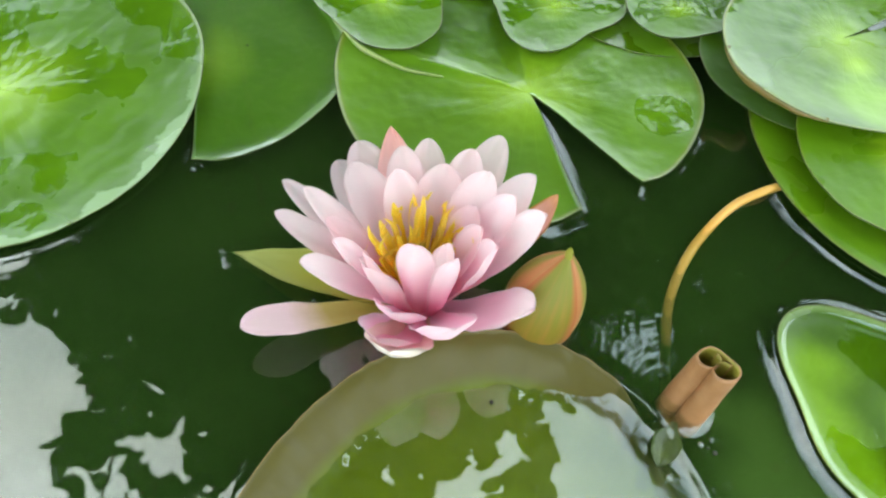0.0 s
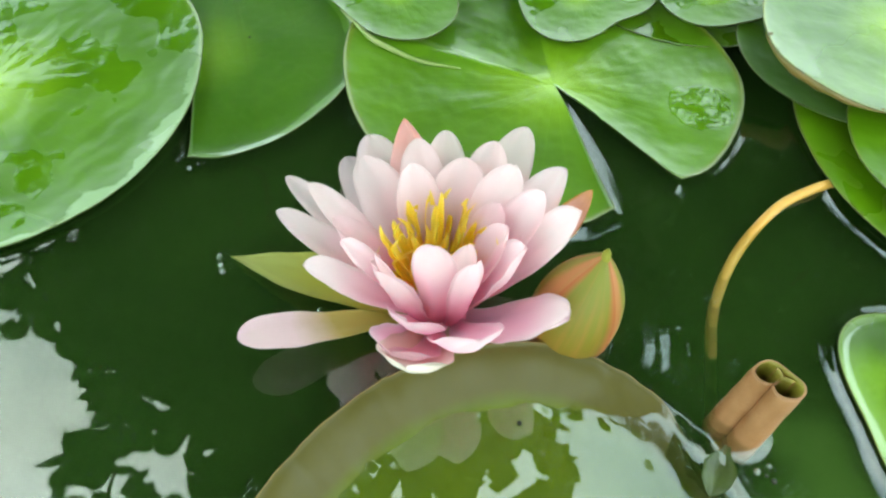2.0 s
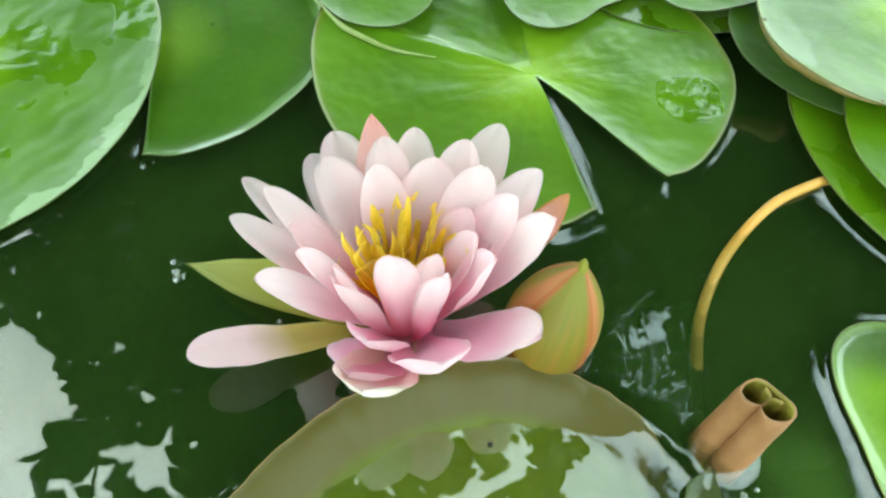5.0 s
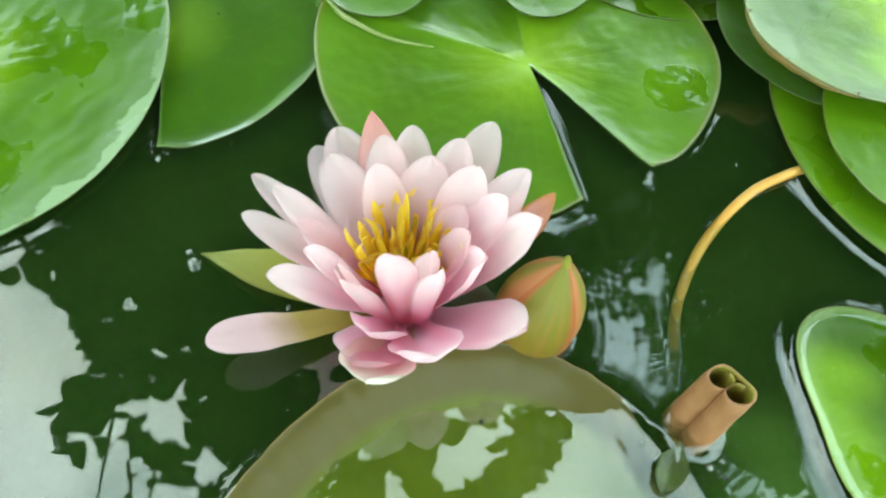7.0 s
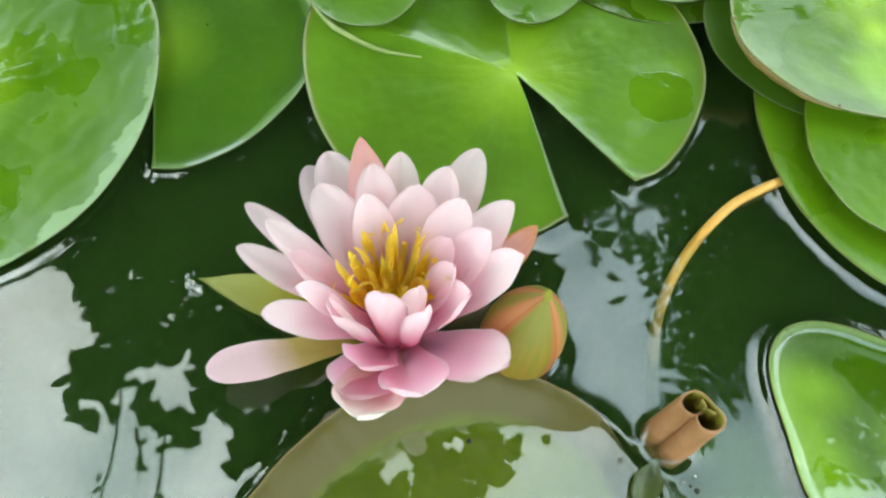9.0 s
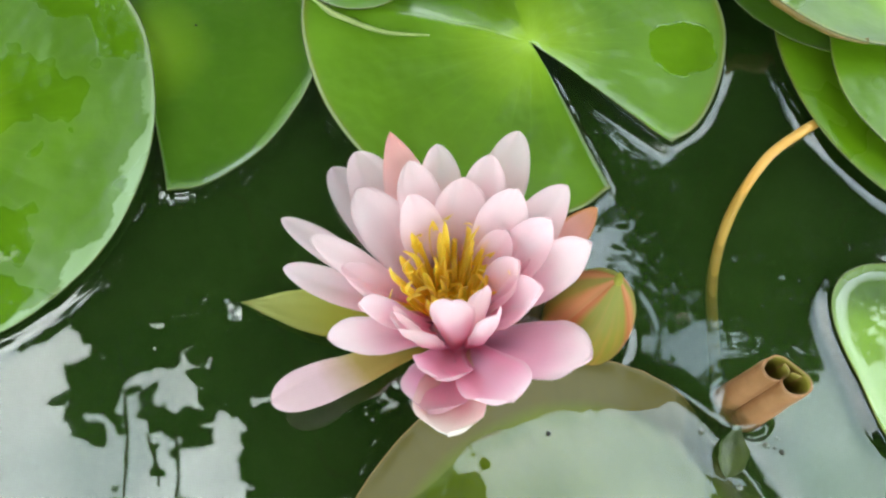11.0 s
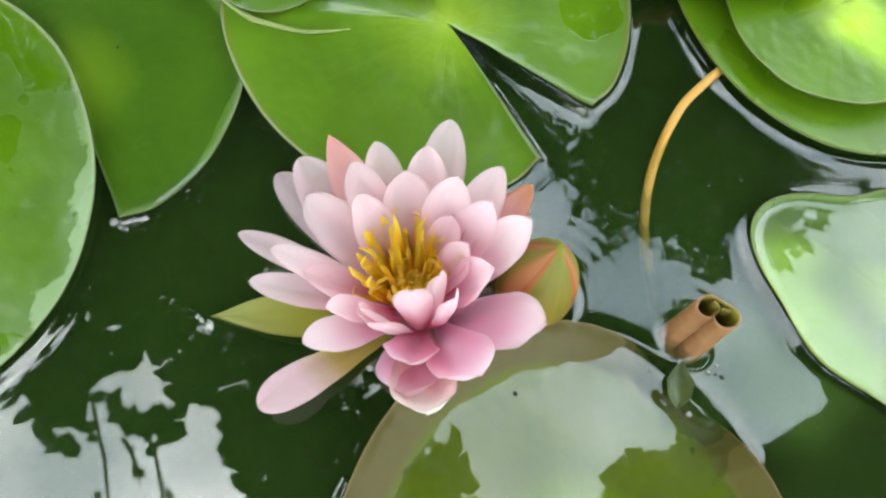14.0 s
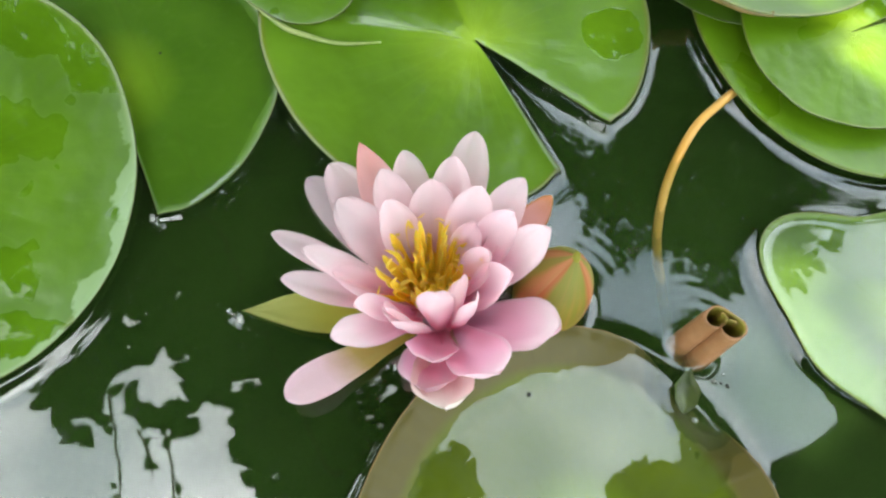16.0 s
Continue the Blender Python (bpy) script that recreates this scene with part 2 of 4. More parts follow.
PAD = pad_material("lily_pad_green", (0.060, 0.142, 0.003), (0.088, 0.196, 0.005), (0.12, 0.17, 0.02))
PAD_BRIGHT = pad_material("lily_pad_bright_green", (0.080, 0.178, 0.003), (0.114, 0.240, 0.005), (0.15, 0.20, 0.02), film=(12.0, 0.40, 0.08))
PAD_DRY_SHEEN = pad_material("lily_pad_dry_sheen_margin", (0.055, 0.132, 0.003), (0.081, 0.182, 0.005), (0.15, 0.20, 0.04), dry_sheen=0.945)
PAD_NOTCHED = pad_material("lily_pad_notched_green", (0.074, 0.164, 0.004), (0.108, 0.228, 0.007), (0.16, 0.16, 0.02), ior=1.72, film=(14.0, 0.15, 0.07), rough=0.14, pool=((0.061, -0.0085, 0.0135, 30.0),))
PAD_DEEP = pad_material("lily_pad_deep_green", (0.056, 0.138, 0.005), (0.078, 0.176, 0.008), (0.11, 0.17, 0.03), film=(9.0, 0.30, 0.10))
PAD_OLIVE = pad_material("lily_pad_olive", (0.078, 0.106, 0.0002), (0.105, 0.138, 0.0004), (0.084, 0.068, 0.014), rim=0.80, ior=1.36, rough=0.22, film=(9.0, 0.15, 0.2), rim_mix=0.95, rim_full=0.86)
PAD_FRESH = pad_material("lily_pad_fresh_green", (0.054, 0.118, 0.002), (0.078, 0.158, 0.004), (0.10, 0.16, 0.02))
PAD_SHEEN = pad_material("lily_pad_waxy", (0.064, 0.140, 0.005), (0.094, 0.190, 0.010), (0.24, 0.24, 0.05), ior=1.5, rough=0.14, film=(11.0, 0.44, 0.07))
PETAL = petal_material("petal_blush", (0.99, 0.48, 0.66), (0.98, 0.67, 0.77), (0.95, 0.82, 0.83), 0.70, soft=0.6, at=(0.08, 0.40, 0.72), edge=(0.95, 0.81, 0.82), edge_at=(0.42, 0.56))
PETAL_WHITE = petal_material("petal_white", (0.98, 0.68, 0.745), (0.97, 0.785, 0.81), (0.94, 0.81, 0.815), 0.70, soft=0.5, at=(0.08, 0.42, 0.80))
PETAL_PINK = petal_material("petal_pink", (0.99, 0.57, 0.72), (0.98, 0.64, 0.765), (0.95, 0.81, 0.835), 0.74, soft=0.6, at=(0.12, 0.60, 0.90), edge=(0.93, 0.79, 0.83), edge_at=(0.43, 0.57))
SEPAL_GREEN = petal_material("sepal_green", (0.27, 0.23, 0.02), (0.25, 0.25, 0.02), (0.33, 0.35, 0.10), 0.2)
SEPAL_MIXED = petal_material("sepal_olive_pink", (0.30, 0.25, 0.03), (0.44, 0.34, 0.09), (0.86, 0.62, 0.68), 0.25, at=(0.12, 0.44, 0.70))
SEPAL_SALMON = petal_material("sepal_salmon", (0.94, 0.76, 0.76), (0.93, 0.68, 0.66), (0.89, 0.47, 0.40), 0.5, at=(0.12, 0.66, 1.0))
SEPAL_PALE = petal_material("sepal_pale", (0.70, 0.52, 0.36), (0.86, 0.66, 0.60), (0.90, 0.78, 0.70), 0.2)
SEPAL_RUST = petal_material("sepal_rust", (0.90, 0.52, 0.58), (0.84, 0.54, 0.46), (0.66, 0.33, 0.12), 0.4, edge=(0.62, 0.31, 0.08), edge_at=(0.40, 0.48), at=(0.12, 0.80, 1.0))
STAMEN = petal_material("stamen_yellow", (1.0, 0.66, 0.03), (1.0, 0.79, 0.06), (1.0, 0.85, 0.12), 0.62, soft=0.6)
BUD_GREEN = petal_material("bud_sepal", (0.27, 0.13, 0.02), (0.19, 0.165, 0.012), (0.19, 0.20, 0.025), 0.1, edge=(0.38, 0.11, 0.03), streak=(0.38, 0.16, 0.04))
BUD_RED = petal_material("bud_sepal_edge", (0.20, 0.18, 0.015), (0.21, 0.19, 0.02), (0.24, 0.20, 0.03), 0.1, edge=(0.44, 0.17, 0.06), edge_at=(0.10, 0.24), streak=(0.22, 0.20, 0.03))
RIM_GREEN = plain_material("leaf_edge_yellow_green", (0.055, 0.085, 0.012), (0.11, 0.12, 0.022), 0.4, 60.0)
RIM_BROWN = plain_material("leaf_edge_brown", (0.15, 0.09, 0.02), (0.23, 0.14, 0.035), 0.4, 60.0)
CREASE = plain_material("leaf_crease_cream", (0.20, 0.28, 0.06), (0.34, 0.38, 0.14), 0.35, 90.0)
LEAFLET = plain_material("young_leaf_olive", (0.035, 0.055, 0.008), (0.07, 0.10, 0.016), 0.35, 160.0)
ROLL = plain_material("rolled_leaf_brown", (0.27, 0.122, 0.043), (0.37, 0.18, 0.075), 0.5, 120.0)
FOLD = plain_material("leaf_underside_rust", (0.12, 0.10, 0.018), (0.22, 0.135, 0.033), 0.45, 90.0)
ROLL_IN = plain_material("rolled_leaf_inside", (0.20, 0.16, 0.02), (0.30, 0.26, 0.03), 0.5, 120.0)
STALK = plain_material("stalk_amber", (0.60, 0.29, 0.035), (0.72, 0.40, 0.09), 0.4, 40.0, 0.1, 0.0004)
WATER, MURK = water_material(), murk_material()
BED = plain_material("pond_bed", (0.016, 0.038, 0.008), (0.025, 0.056, 0.011), 0.9, 12.0, 0.3, 0.01)
SOIL = plain_material("soil", (0.05, 0.04, 0.025), (0.10, 0.085, 0.05), 0.95, 9.0, 0.6, 0.02)
STONE = plain_material("stone_rim", (0.16, 0.15, 0.13), (0.26, 0.25, 0.22), 0.85, 14.0, 0.5, 0.006)
FOLIAGE = plain_material("foliage", (0.030, 0.070, 0.012), (0.060, 0.120, 0.020), 0.45, 6.0)
SHRUB = plain_material("shrub_leaf", (0.035, 0.080, 0.015), (0.080, 0.120, 0.030), 0.5, 20.0)
BARK = plain_material("bark", (0.07, 0.05, 0.035), (0.13, 0.10, 0.07), 0.9, 30.0, 0.6, 0.01)
BOARD = plain_material("roof_board", (0.05, 0.045, 0.04), (0.09, 0.08, 0.065), 0.8, 5.0)


# ---- mesh helpers ----
def mesh(name, verts, faces, mat, uvs=None, smooth=True):
    me = bpy.data.meshes.new(name)
    me.from_pydata([tuple(v) for v in verts], [], [tuple(f) for f in faces])
    me.materials.append(mat)
    if smooth:
        me.polygons.foreach_set("use_smooth", [True] * len(me.polygons))
    if uvs is not None:
        layer = me.uv_layers.new(name="UVMap")
        idx = np.empty(len(me.loops), dtype=np.int32)
        me.loops.foreach_get("vertex_index", idx)
        layer.data.foreach_set("uv", np.asarray(uvs, dtype=np.float32)[idx].ravel())
    me.update()
    return me


def part(name, me, parent, label=""):
    ob = new(name, me)
    ob.parent = parent
    return tagged(ob, label=label)


def grid_faces(nu, nv, off=0, flip=False, wrap=False):
    out = []
    for i in range(nu - 1):
        for j in range(nv if wrap else nv - 1):
            k = (j + 1) % nv
            f = (off + i * nv + j, off + i * nv + k, off + (i + 1) * nv + k, off + (i + 1) * nv + j)
            out.append(f[::-1] if flip else f)
    return out


def unit(v):
    return v / (np.linalg.norm(v) + 1e-12)


def wobble(x, y, z=0.0):
    return noise.noise(Vector((x, y, z)))


def tube(points, radii, seg=10, close=True):
    pts = [np.array(p, float) for p in points]
    verts, up = [], np.array([0.13, 0.21, 1.0])
    for i, p in enumerate(pts):
        t = unit(pts[min(i + 1, len(pts) - 1)] - pts[max(i - 1, 0)])
        a = unit(np.cross(t, up if abs(unit(up) @ t) < 0.95 else np.array([1.0, 0.1, 0])))
        b = np.cross(t, a)
        for k in range(seg):
            q = 2 * math.pi * k / seg
            verts.append(p + radii[i] * (math.cos(q) * a + math.sin(q) * b))
    faces = grid_faces(len(pts), seg, wrap=True)
    if close:
        faces += [tuple(range(seg))[::-1], tuple(range((len(pts) - 1) * seg, len(pts) * seg))]
    return verts, faces


def curve_points(ctrl, n):
    """A smooth line through the given points (Catmull-Rom)."""
    c = [np.array(p, float) for p in ctrl]
    c = [2 * c[0] - c[1], *c, 2 * c[-1] - c[-2]]
    out = []
    for i in range(1, len(c) - 2):
        for k in range(n):
            s = k / n
            a, b, d, e = c[i - 1], c[i], c[i + 1], c[i + 2]
            out.append(0.5 * (2 * b + (d - a) * s + (2 * a - 5 * b + 4 * d - e) * s * s + (3 * b - a - 3 * d + e) * s ** 3))
    return out + [c[-2]]


# ---- lily pads: outline and height ----
class Pad:
    def __init__(self, x, y, r, notch=90.0, half=4.0, z=0.0, rim=0.0016, power=8.0, amp=0.0006, freq=25.0,
                 tilt=(0.0, 0.0), lift=None, wave=0.008, seed=0.0, mat=None, label="", menisc=0.0021, tip=0.10, fold=None, harm=()):
        self.x, self.y, self.r, self.notch, self.half, self.z, self.rim, self.power = x, y, r, radians(notch), radians(half), z, rim, power
        self.amp, self.freq, self.tilt, self.lift, self.wave = amp, freq, tilt, lift, wave
        self.seed, self.mat, self.label, self.menisc, self.tip, self.fold = seed, mat, label, menisc, tip, fold
        self.harm = harm
        self.edge = RIM_BROWN if mat is PAD_OLIVE else RIM_GREEN

    def radius(self, th):
        d = np.abs((th - self.notch + math.pi) % (2 * math.pi) - math.pi)
        r = self.r * (1 + self.wave * np.sin(5 * th + self.seed) + 0.6 * self.wave * np.sin(11 * th + 2 * self.seed))
        for k, (a, b) in enumerate(zip(self.harm[::2], self.harm[1::2]), 1):
            r = r + self.r * (a * np.cos(k * th) + b * np.sin(k * th))
        r = r * (1 - self.tip * np.exp(-((d - self.half) / radians(7)) ** 2))
        return r

    def height(self, rn, th, x, y):
        h = self.z + self.rim * rn ** self.power + self.tilt[0] * (x - self.x) + self.tilt[1] * (y - self.y)
        f = self.freq
        h += self.amp * (wobble(x * f, y * f, self.seed) + 0.4 * wobble(x * f * 2.7, y * f * 2.7, self.seed + 5) + 0.22 * wobble(x * f * 9, y * f * 9, self.seed + 9))
        if self.lift:
            h += self.lift(rn, math.degrees(th) % 360)
        return h

    def build(self):
        nr, na = 44, 200
        verts, uvs = [], []
        for i in range(nr):
            rn = ((i + 0.02) / (nr - 1)) ** 0.8 if i < nr - 1 else 1.0
            for j in range(na):
                th = self.notch + self.half + (2 * math.pi - 2 * self.half) * j / (na - 1)
                r = float(self.radius(np.float64(th))) * rn
                x, y = self.x + r * math.cos(th), self.y + r * math.sin(th)
                verts.append((x - self.x, y - self.y, self.height(rn, th, x, y)))
                uvs.append((rn, j / (na - 1)))
        top = len(verts)
        for i in range(nr):
            for j in range(na):
                v = verts[i * na + j]
                edge = i == nr - 1 or j in (0, na - 1)
                verts.append((v[0], v[1], v[2] - (0.0002 if edge else 0.0009)))
                uvs.append(uvs[i * na + j])
        faces = grid_faces(nr, na) + grid_faces(nr, na, top, True)
        faces += [((nr - 1) * na + j, top + (nr - 1) * na + j, top + (nr - 1) * na + j + 1, (nr - 1) * na + j + 1) for j in range(na - 1)]
        for j, flip in ((0, False), (na - 1, True)):
            for i in range(nr - 1):
                f = (i * na + j, top + i * na + j, top + (i + 1) * na + j, (i + 1) * na + j)
                faces.append(f[::-1] if flip else f)
        ob = new("lily_pad")
        ob.location = (self.x, self.y, 0)
        blade = part("blade", mesh("blade", verts, faces, self.mat, uvs), ob)
        edge = [np.array(verts[(nr - 1) * na + j]) for j in range(na)]
        edge = [np.array(verts[i * na]) for i in range(nr // 3, nr - 1)] + edge + [np.array(verts[i * na + na - 1]) for i in range(nr - 2, nr // 3, -1)]
        rv, rf = tube(edge, [0.00021 + 0.00008 * wobble(k * 0.3, self.seed) for k in range(len(edge))], 6)
        part("rim", mesh("rim", rv, rf, self.edge), blade, "thin raised leaf edge")
        if self.fold:
            a0, a1, deep = self.fold
            nf, fv = 40, []
            for layer in (0, 1):
                for i in range(nf):
                    s = i / (nf - 1)
                    th = radians(a0 + (a1 - a0) * s)
                    r = float(self.radius(np.float64(th)))
                    top = self.height(1.0, th, self.x + r * math.cos(th), self.y + r * math.sin(th))
                    drop = deep * math.sin(math.pi * s) ** 0.7 * (1 + 0.3 * wobble(s * 7, self.seed))
                    for j in range(6):
                        q = j / 5
                        rr = r * 1.002 + 0.0016 * math.sin(math.pi * q) - 0.0022 * q - 0.0005 * layer
                        fv.append((rr * math.cos(th), rr * math.sin(th), top - drop * q))
            part("folded_edge", mesh("folded_edge", fv, grid_faces(nf, 6, 0, True) + grid_faces(nf, 6, nf * 6), FOLD), blade, "orange brown underside turned down at the edge")
        return tagged(ob, self.label, "lily pad", "lily pads on the pond")

    def gap(self, x, y):
        """Distance from the outline on the water's plane, positive outside."""
        dx, dy = x - self.x, y - self.y
        r, th = np.hypot(dx, dy), np.arctan2(dy, dx)
        d = r - self.radius(th)
        a = np.abs((th - self.notch + math.pi) % (2 * math.pi) - math.pi)
        side = r * np.sin(np.clip(self.half - a, 0, 1))
        within = np.where(d < 0, np.maximum(d, -r * np.sin(np.clip(a - self.half, 0, 1.2))), d)
        return np.where(a < self.half, np.where(d < 0, side, np.hypot(d, side)), within)


def smooth01(v):
    v = min(1.0, max(0.0, v))
    return v * v * (3 - 2 * v)


def lift_near(rn, deg):
    """The pad under the flower: its far rim is pushed up out of the water, one stretch is drowned."""
    far = math.exp(-((deg - 100) / 46) ** 2) * 0.0108 * smooth01((deg - 50) / 32)
    left = math.exp(-((deg - 168) / 45) ** 2) * 0.0085
    right = 0.0045 * smooth01((26 - (deg if deg < 180 else deg - 360)) / 12)
    low = -0.0110 * math.exp(-((deg - 41) / 15) ** 4)
    ragged = 0.0011 * wobble(math.cos(radians(deg)) * 14, math.sin(radians(deg)) * 14, rn * 9) + 0.0005 * wobble(math.cos(radians(deg)) * 40, math.sin(radians(deg)) * 40, rn * 25)
    return ragged * smooth01((rn - 0.6) / 0.2) + (far + left) * smooth01((rn - 0.75) / 0.25) + right * smooth01((rn - 0.72) / 0.28) + low * rn ** 8


def lift_creased(rn, deg):
    """The notched pad: a pale crease runs from its heart, and the sector beyond it is under water."""
    along = smooth01((rn - 0.05) / 0.15)
    near = abs((deg - 298.1 + 180) % 360 - 180) - 12.9
    lip = 0.0017 * math.exp(-max(0.0, near) * rn / 4.0) * smooth01(rn / 0.3)
    beyond = (deg - 20 + 180) % 360 - 180
    return along * (0.0014 * math.exp(-((deg - 162) / 4) ** 2) - 0.0024 * math.exp(-((deg - 128) / 27) ** 4) + 0.0008 * math.exp(-(beyond / 40) ** 2)) + lip


def lift_tucked(rn, deg):
    """The pad whose far side slips under its neighbour."""
    return -0.0045 * rn ** 2 * math.exp(-((deg - 195) / 50) ** 4)


PADS = [
    Pad(-0.1900, 0.0800, 0.0909, 150, 4, z=0.0014, rim=0.0034, power=7, amp=0.0013, freq=24, seed=1.3, mat=PAD_DRY_SHEEN, wave=0.003, harm=(0, 0, -0.014, -0.007, -0.021, 0.008, -0.009, -0.008),
        label="large glossy green lily pad with wet patches, floating on dark water"),
    Pad(-0.1114, 0.1120, 0.0695, -100, 22, z=-0.0007, rim=0.0022, power=16, tip=0.05, amp=0.0003, seed=2.1, mat=PAD_DEEP, lift=lift_tucked, wave=0.006,
        label="deep green lily pad lying flat and wet at the water's surface"),
    Pad(0.0450, 0.1045, 0.0851, -61.9, 12.9, tip=0.05, z=0.0008, rim=0.0016, power=9, amp=0.0010, freq=30, seed=3.7, mat=PAD_NOTCHED, wave=0.003, lift=lift_creased,
        harm=(-0.081, 0.076, 0.006, -0.005, 0.012, 0.019, 0.0, -0.005, 0.007, 0.006),
        label="bright green lily pad with an open notch and glossy wet lobes"),
    Pad(0.0340, -0.1145, 0.0800, -60, 4, z=-0.0019, rim=0.0016, power=10, amp=0.0009, freq=34, seed=4.2, mat=PAD_OLIVE, lift=lift_near, menisc=0.0015, wave=0.004,
        harm=(-0.055, 0.022, -0.020, 0.002, -0.014, -0.016, 0.008, -0.009, 0.001, -0.005),
        label="flooded olive green lily pad, its rim raised against the flower"),
    Pad(0.1880, -0.0550, 0.0455, -20, 5, z=-0.0016, rim=0.0036, power=16, amp=0.0003, seed=5.1, mat=PAD_FRESH, wave=0.002, menisc=0.0018, tip=0.02,
        harm=(-0.208, 0.064, 0.006, -0.119, 0.053, 0.035, -0.029, -0.019, 0.036, 0.013, 0.024, 0.066),
        label="fresh green lily pad with a water film inside its rim"),
    Pad(0.2250, 0.0830, 0.0833, 20, 4, z=0.0014, rim=0.0034, power=6, amp=0.0005, seed=6.4, mat=PAD_BRIGHT, wave=0.004, harm=(0, 0, -0.009, -0.007, 0.016, 0.001),
        label="green lily pad lying flat under a smaller leaf"),
    Pad(0.2080, 0.0720, 0.0490, 10, 4, z=0.0090, rim=0.0010, power=3, amp=0.0006, seed=7.7, mat=PAD_BRIGHT, menisc=0.0,
        label="small pale green lily pad resting above another one"),
    Pad(0.1970, 0.1480, 0.0640, 30, 4, z=0.0125, rim=0.0060, power=3, amp=0.0006, freq=14, seed=8.8, mat=PAD_SHEEN, tilt=(-0.03, 0.0), menisc=0.0, wave=0.008, fold=(200, 248, 0.0048),
        harm=(0.0, -0.10, -0.029, 0.050, 0.013, -0.030),
        label="upturned green lily pad with a sheen, raised on the leaves below"),
    Pad(0.1850, 0.1340, 0.0550, 40, 4, z=0.0030, rim=0.0030, power=4, amp=0.0006, seed=9.9, mat=PAD_DEEP, tilt=(-0.03, -0.03), menisc=0.0, wave=0.004, harm=(-0.02, 0.01, 0.042, 0.015),
        label="dark green lily pad wedged under an upturned leaf"),
    Pad(-0.0301, 0.1628, 0.0354, 80, 5, z=0.0034, rim=0.0014, power=6, amp=0.0006, seed=10.2, mat=PAD, menisc=0.0, wave=0.008, harm=(0, 0, -0.066, -0.076, -0.070, 0.031),
        label="small glossy green lily pad overlapping a larger leaf"),
    Pad(0.0588, 0.1696, 0.0346, 70, 5, z=0.0038, rim=0.0012, power=6, amp=0.0006, seed=11.5, mat=PAD, menisc=0.0, wave=0.004, harm=(0, 0, -0.023, 0.107, 0.043, 0.049, 0.023, -0.060),
        label="green lily pad with a rounded point, lying over a larger leaf"),
    Pad(0.1210, 0.1685, 0.0264, 90, 5, z=0.0080, rim=0.0010, power=5, amp=0.0006, seed=12.1, mat=PAD, menisc=0.0, wave=0.004, harm=(0, 0, 0.092, 0.027, 0.060, 0.005),
        label="small green lily pad perched on a yellow-green one"),
    Pad(0.1100, 0.1900, 0.0535, 90, 4, z=0.0012, rim=0.0008, power=8, amp=0.0005, seed=13.4, mat=PAD_FRESH, menisc=0.0,
        label="yellow-green lily pad half hidden behind other leaves"),
    Pad(0.0200, 0.2150, 0.0400, 90, 4, z=0.0012, rim=0.0008, power=8, amp=0.0005, seed=14.4, mat=PAD_FRESH, menisc=0.0,
        label="yellow-green lily pad peeping between two leaves"),
]
blades = [p.build() for p in PADS]
ridge = curve_points([(-0.0520, 0.1450, 0.0030), (-0.0380, 0.1262, 0.0034), (-0.0300, 0.1200, 0.0032), (-0.0143, 0.1125, 0.0024), (0.0040, 0.1105, 0.0012)], 8)
rv, rf = tube([q - np.array((0.0450, 0.1045, 0.0)) for q in ridge], [0.0003 + 0.0009 * math.sin(math.pi * min(1.0, 0.25 + 0.75 * i / len(ridge))) for i in range(len(ridge))], 8)
part("crease", mesh("crease", rv, rf, CREASE), blades[2], "pale cream crease in the leaf")


# ---- water ----
def spaced(lo, hi, step, far, grow=1.35):
    mid = list(np.arange(lo, hi, step))
    a, b, s = mid[0], mid[-1], step
    while b < far:
        s *= grow
        a, b = a - s, b + s
        mid = [a, *mid, b]
    return np.array(mid)


xs, ys = spaced(-0.21, 0.23, 0.0011, 0.95), spaced(-0.15, 0.19, 0.0011, 0.95)
gx, gy = np.meshgrid(xs, ys, indexing="ij")
gz = np.zeros_like(gx)
for p in PADS:
    if p.menisc:
        around = np.arctan2(gy - p.y, gx - p.x)
        uneven = 0.88 + 0.22 * np.sin(7 * around + p.seed) * np.sin(3 * around + 2 * p.seed) + 0.05 * np.sin(31 * around + p.seed) * np.sin(13 * around)
        gap = p.gap(gx, gy)
        ring = p.menisc * uneven * np.exp(-np.where(gap > 0, gap / 0.0030, -gap / 0.0013))
        for q in PADS:
            if q is not p and q.menisc:
                ring = ring * np.clip(1 + q.gap(gx, gy) / 0.004, 0, 1)
        gz = np.maximum(gz, ring)
flooded = PADS[3]
turn = np.degrees(np.arctan2(gy - flooded.y, gx - flooded.x))
shore = flooded.gap(gx, gy) + 0.0145 + 0.0012 * np.sin(turn * 0.31) + 0.0008 * np.sin(turn * 0.83)
gz += 0.0004 * np.exp(-np.abs(shore) / 0.0022) * np.exp(-((turn - 105) / 55) ** 4)
for bx, by, br, bh in ((0.0947, -0.0490, 0.0075, 0.0012), (0.0470, -0.0200, 0.0140, 0.0012), (-0.0700, 0.0010, 0.0020, 0.0010), (-0.030, -0.028, 0.010, 0.0004), (0.152, 0.057, 0.003, 0.0008)):
    gz += bh * np.exp(-np.clip(np.hypot(gx - bx, gy - by) - br, 0, 1) / 0.0028)
for bx, by, br in ((0.0470, -0.0200, 0.0135), (0.0947, -0.0490, 0.0075), (-0.0700, 0.0010, 0.0020)):
    away = np.clip(np.hypot(gx - bx, gy - by) - br, 0, 1)
    gz += 0.00010 * np.sin(2 * math.pi * away / 0.0056) * np.exp(-away / 0.010)
for _ in range(2):
    for axis in (0, 1):
        gz = 0.5 * gz + 0.25 * (np.roll(gz, 1, axis) + np.roll(gz, -1, axis))
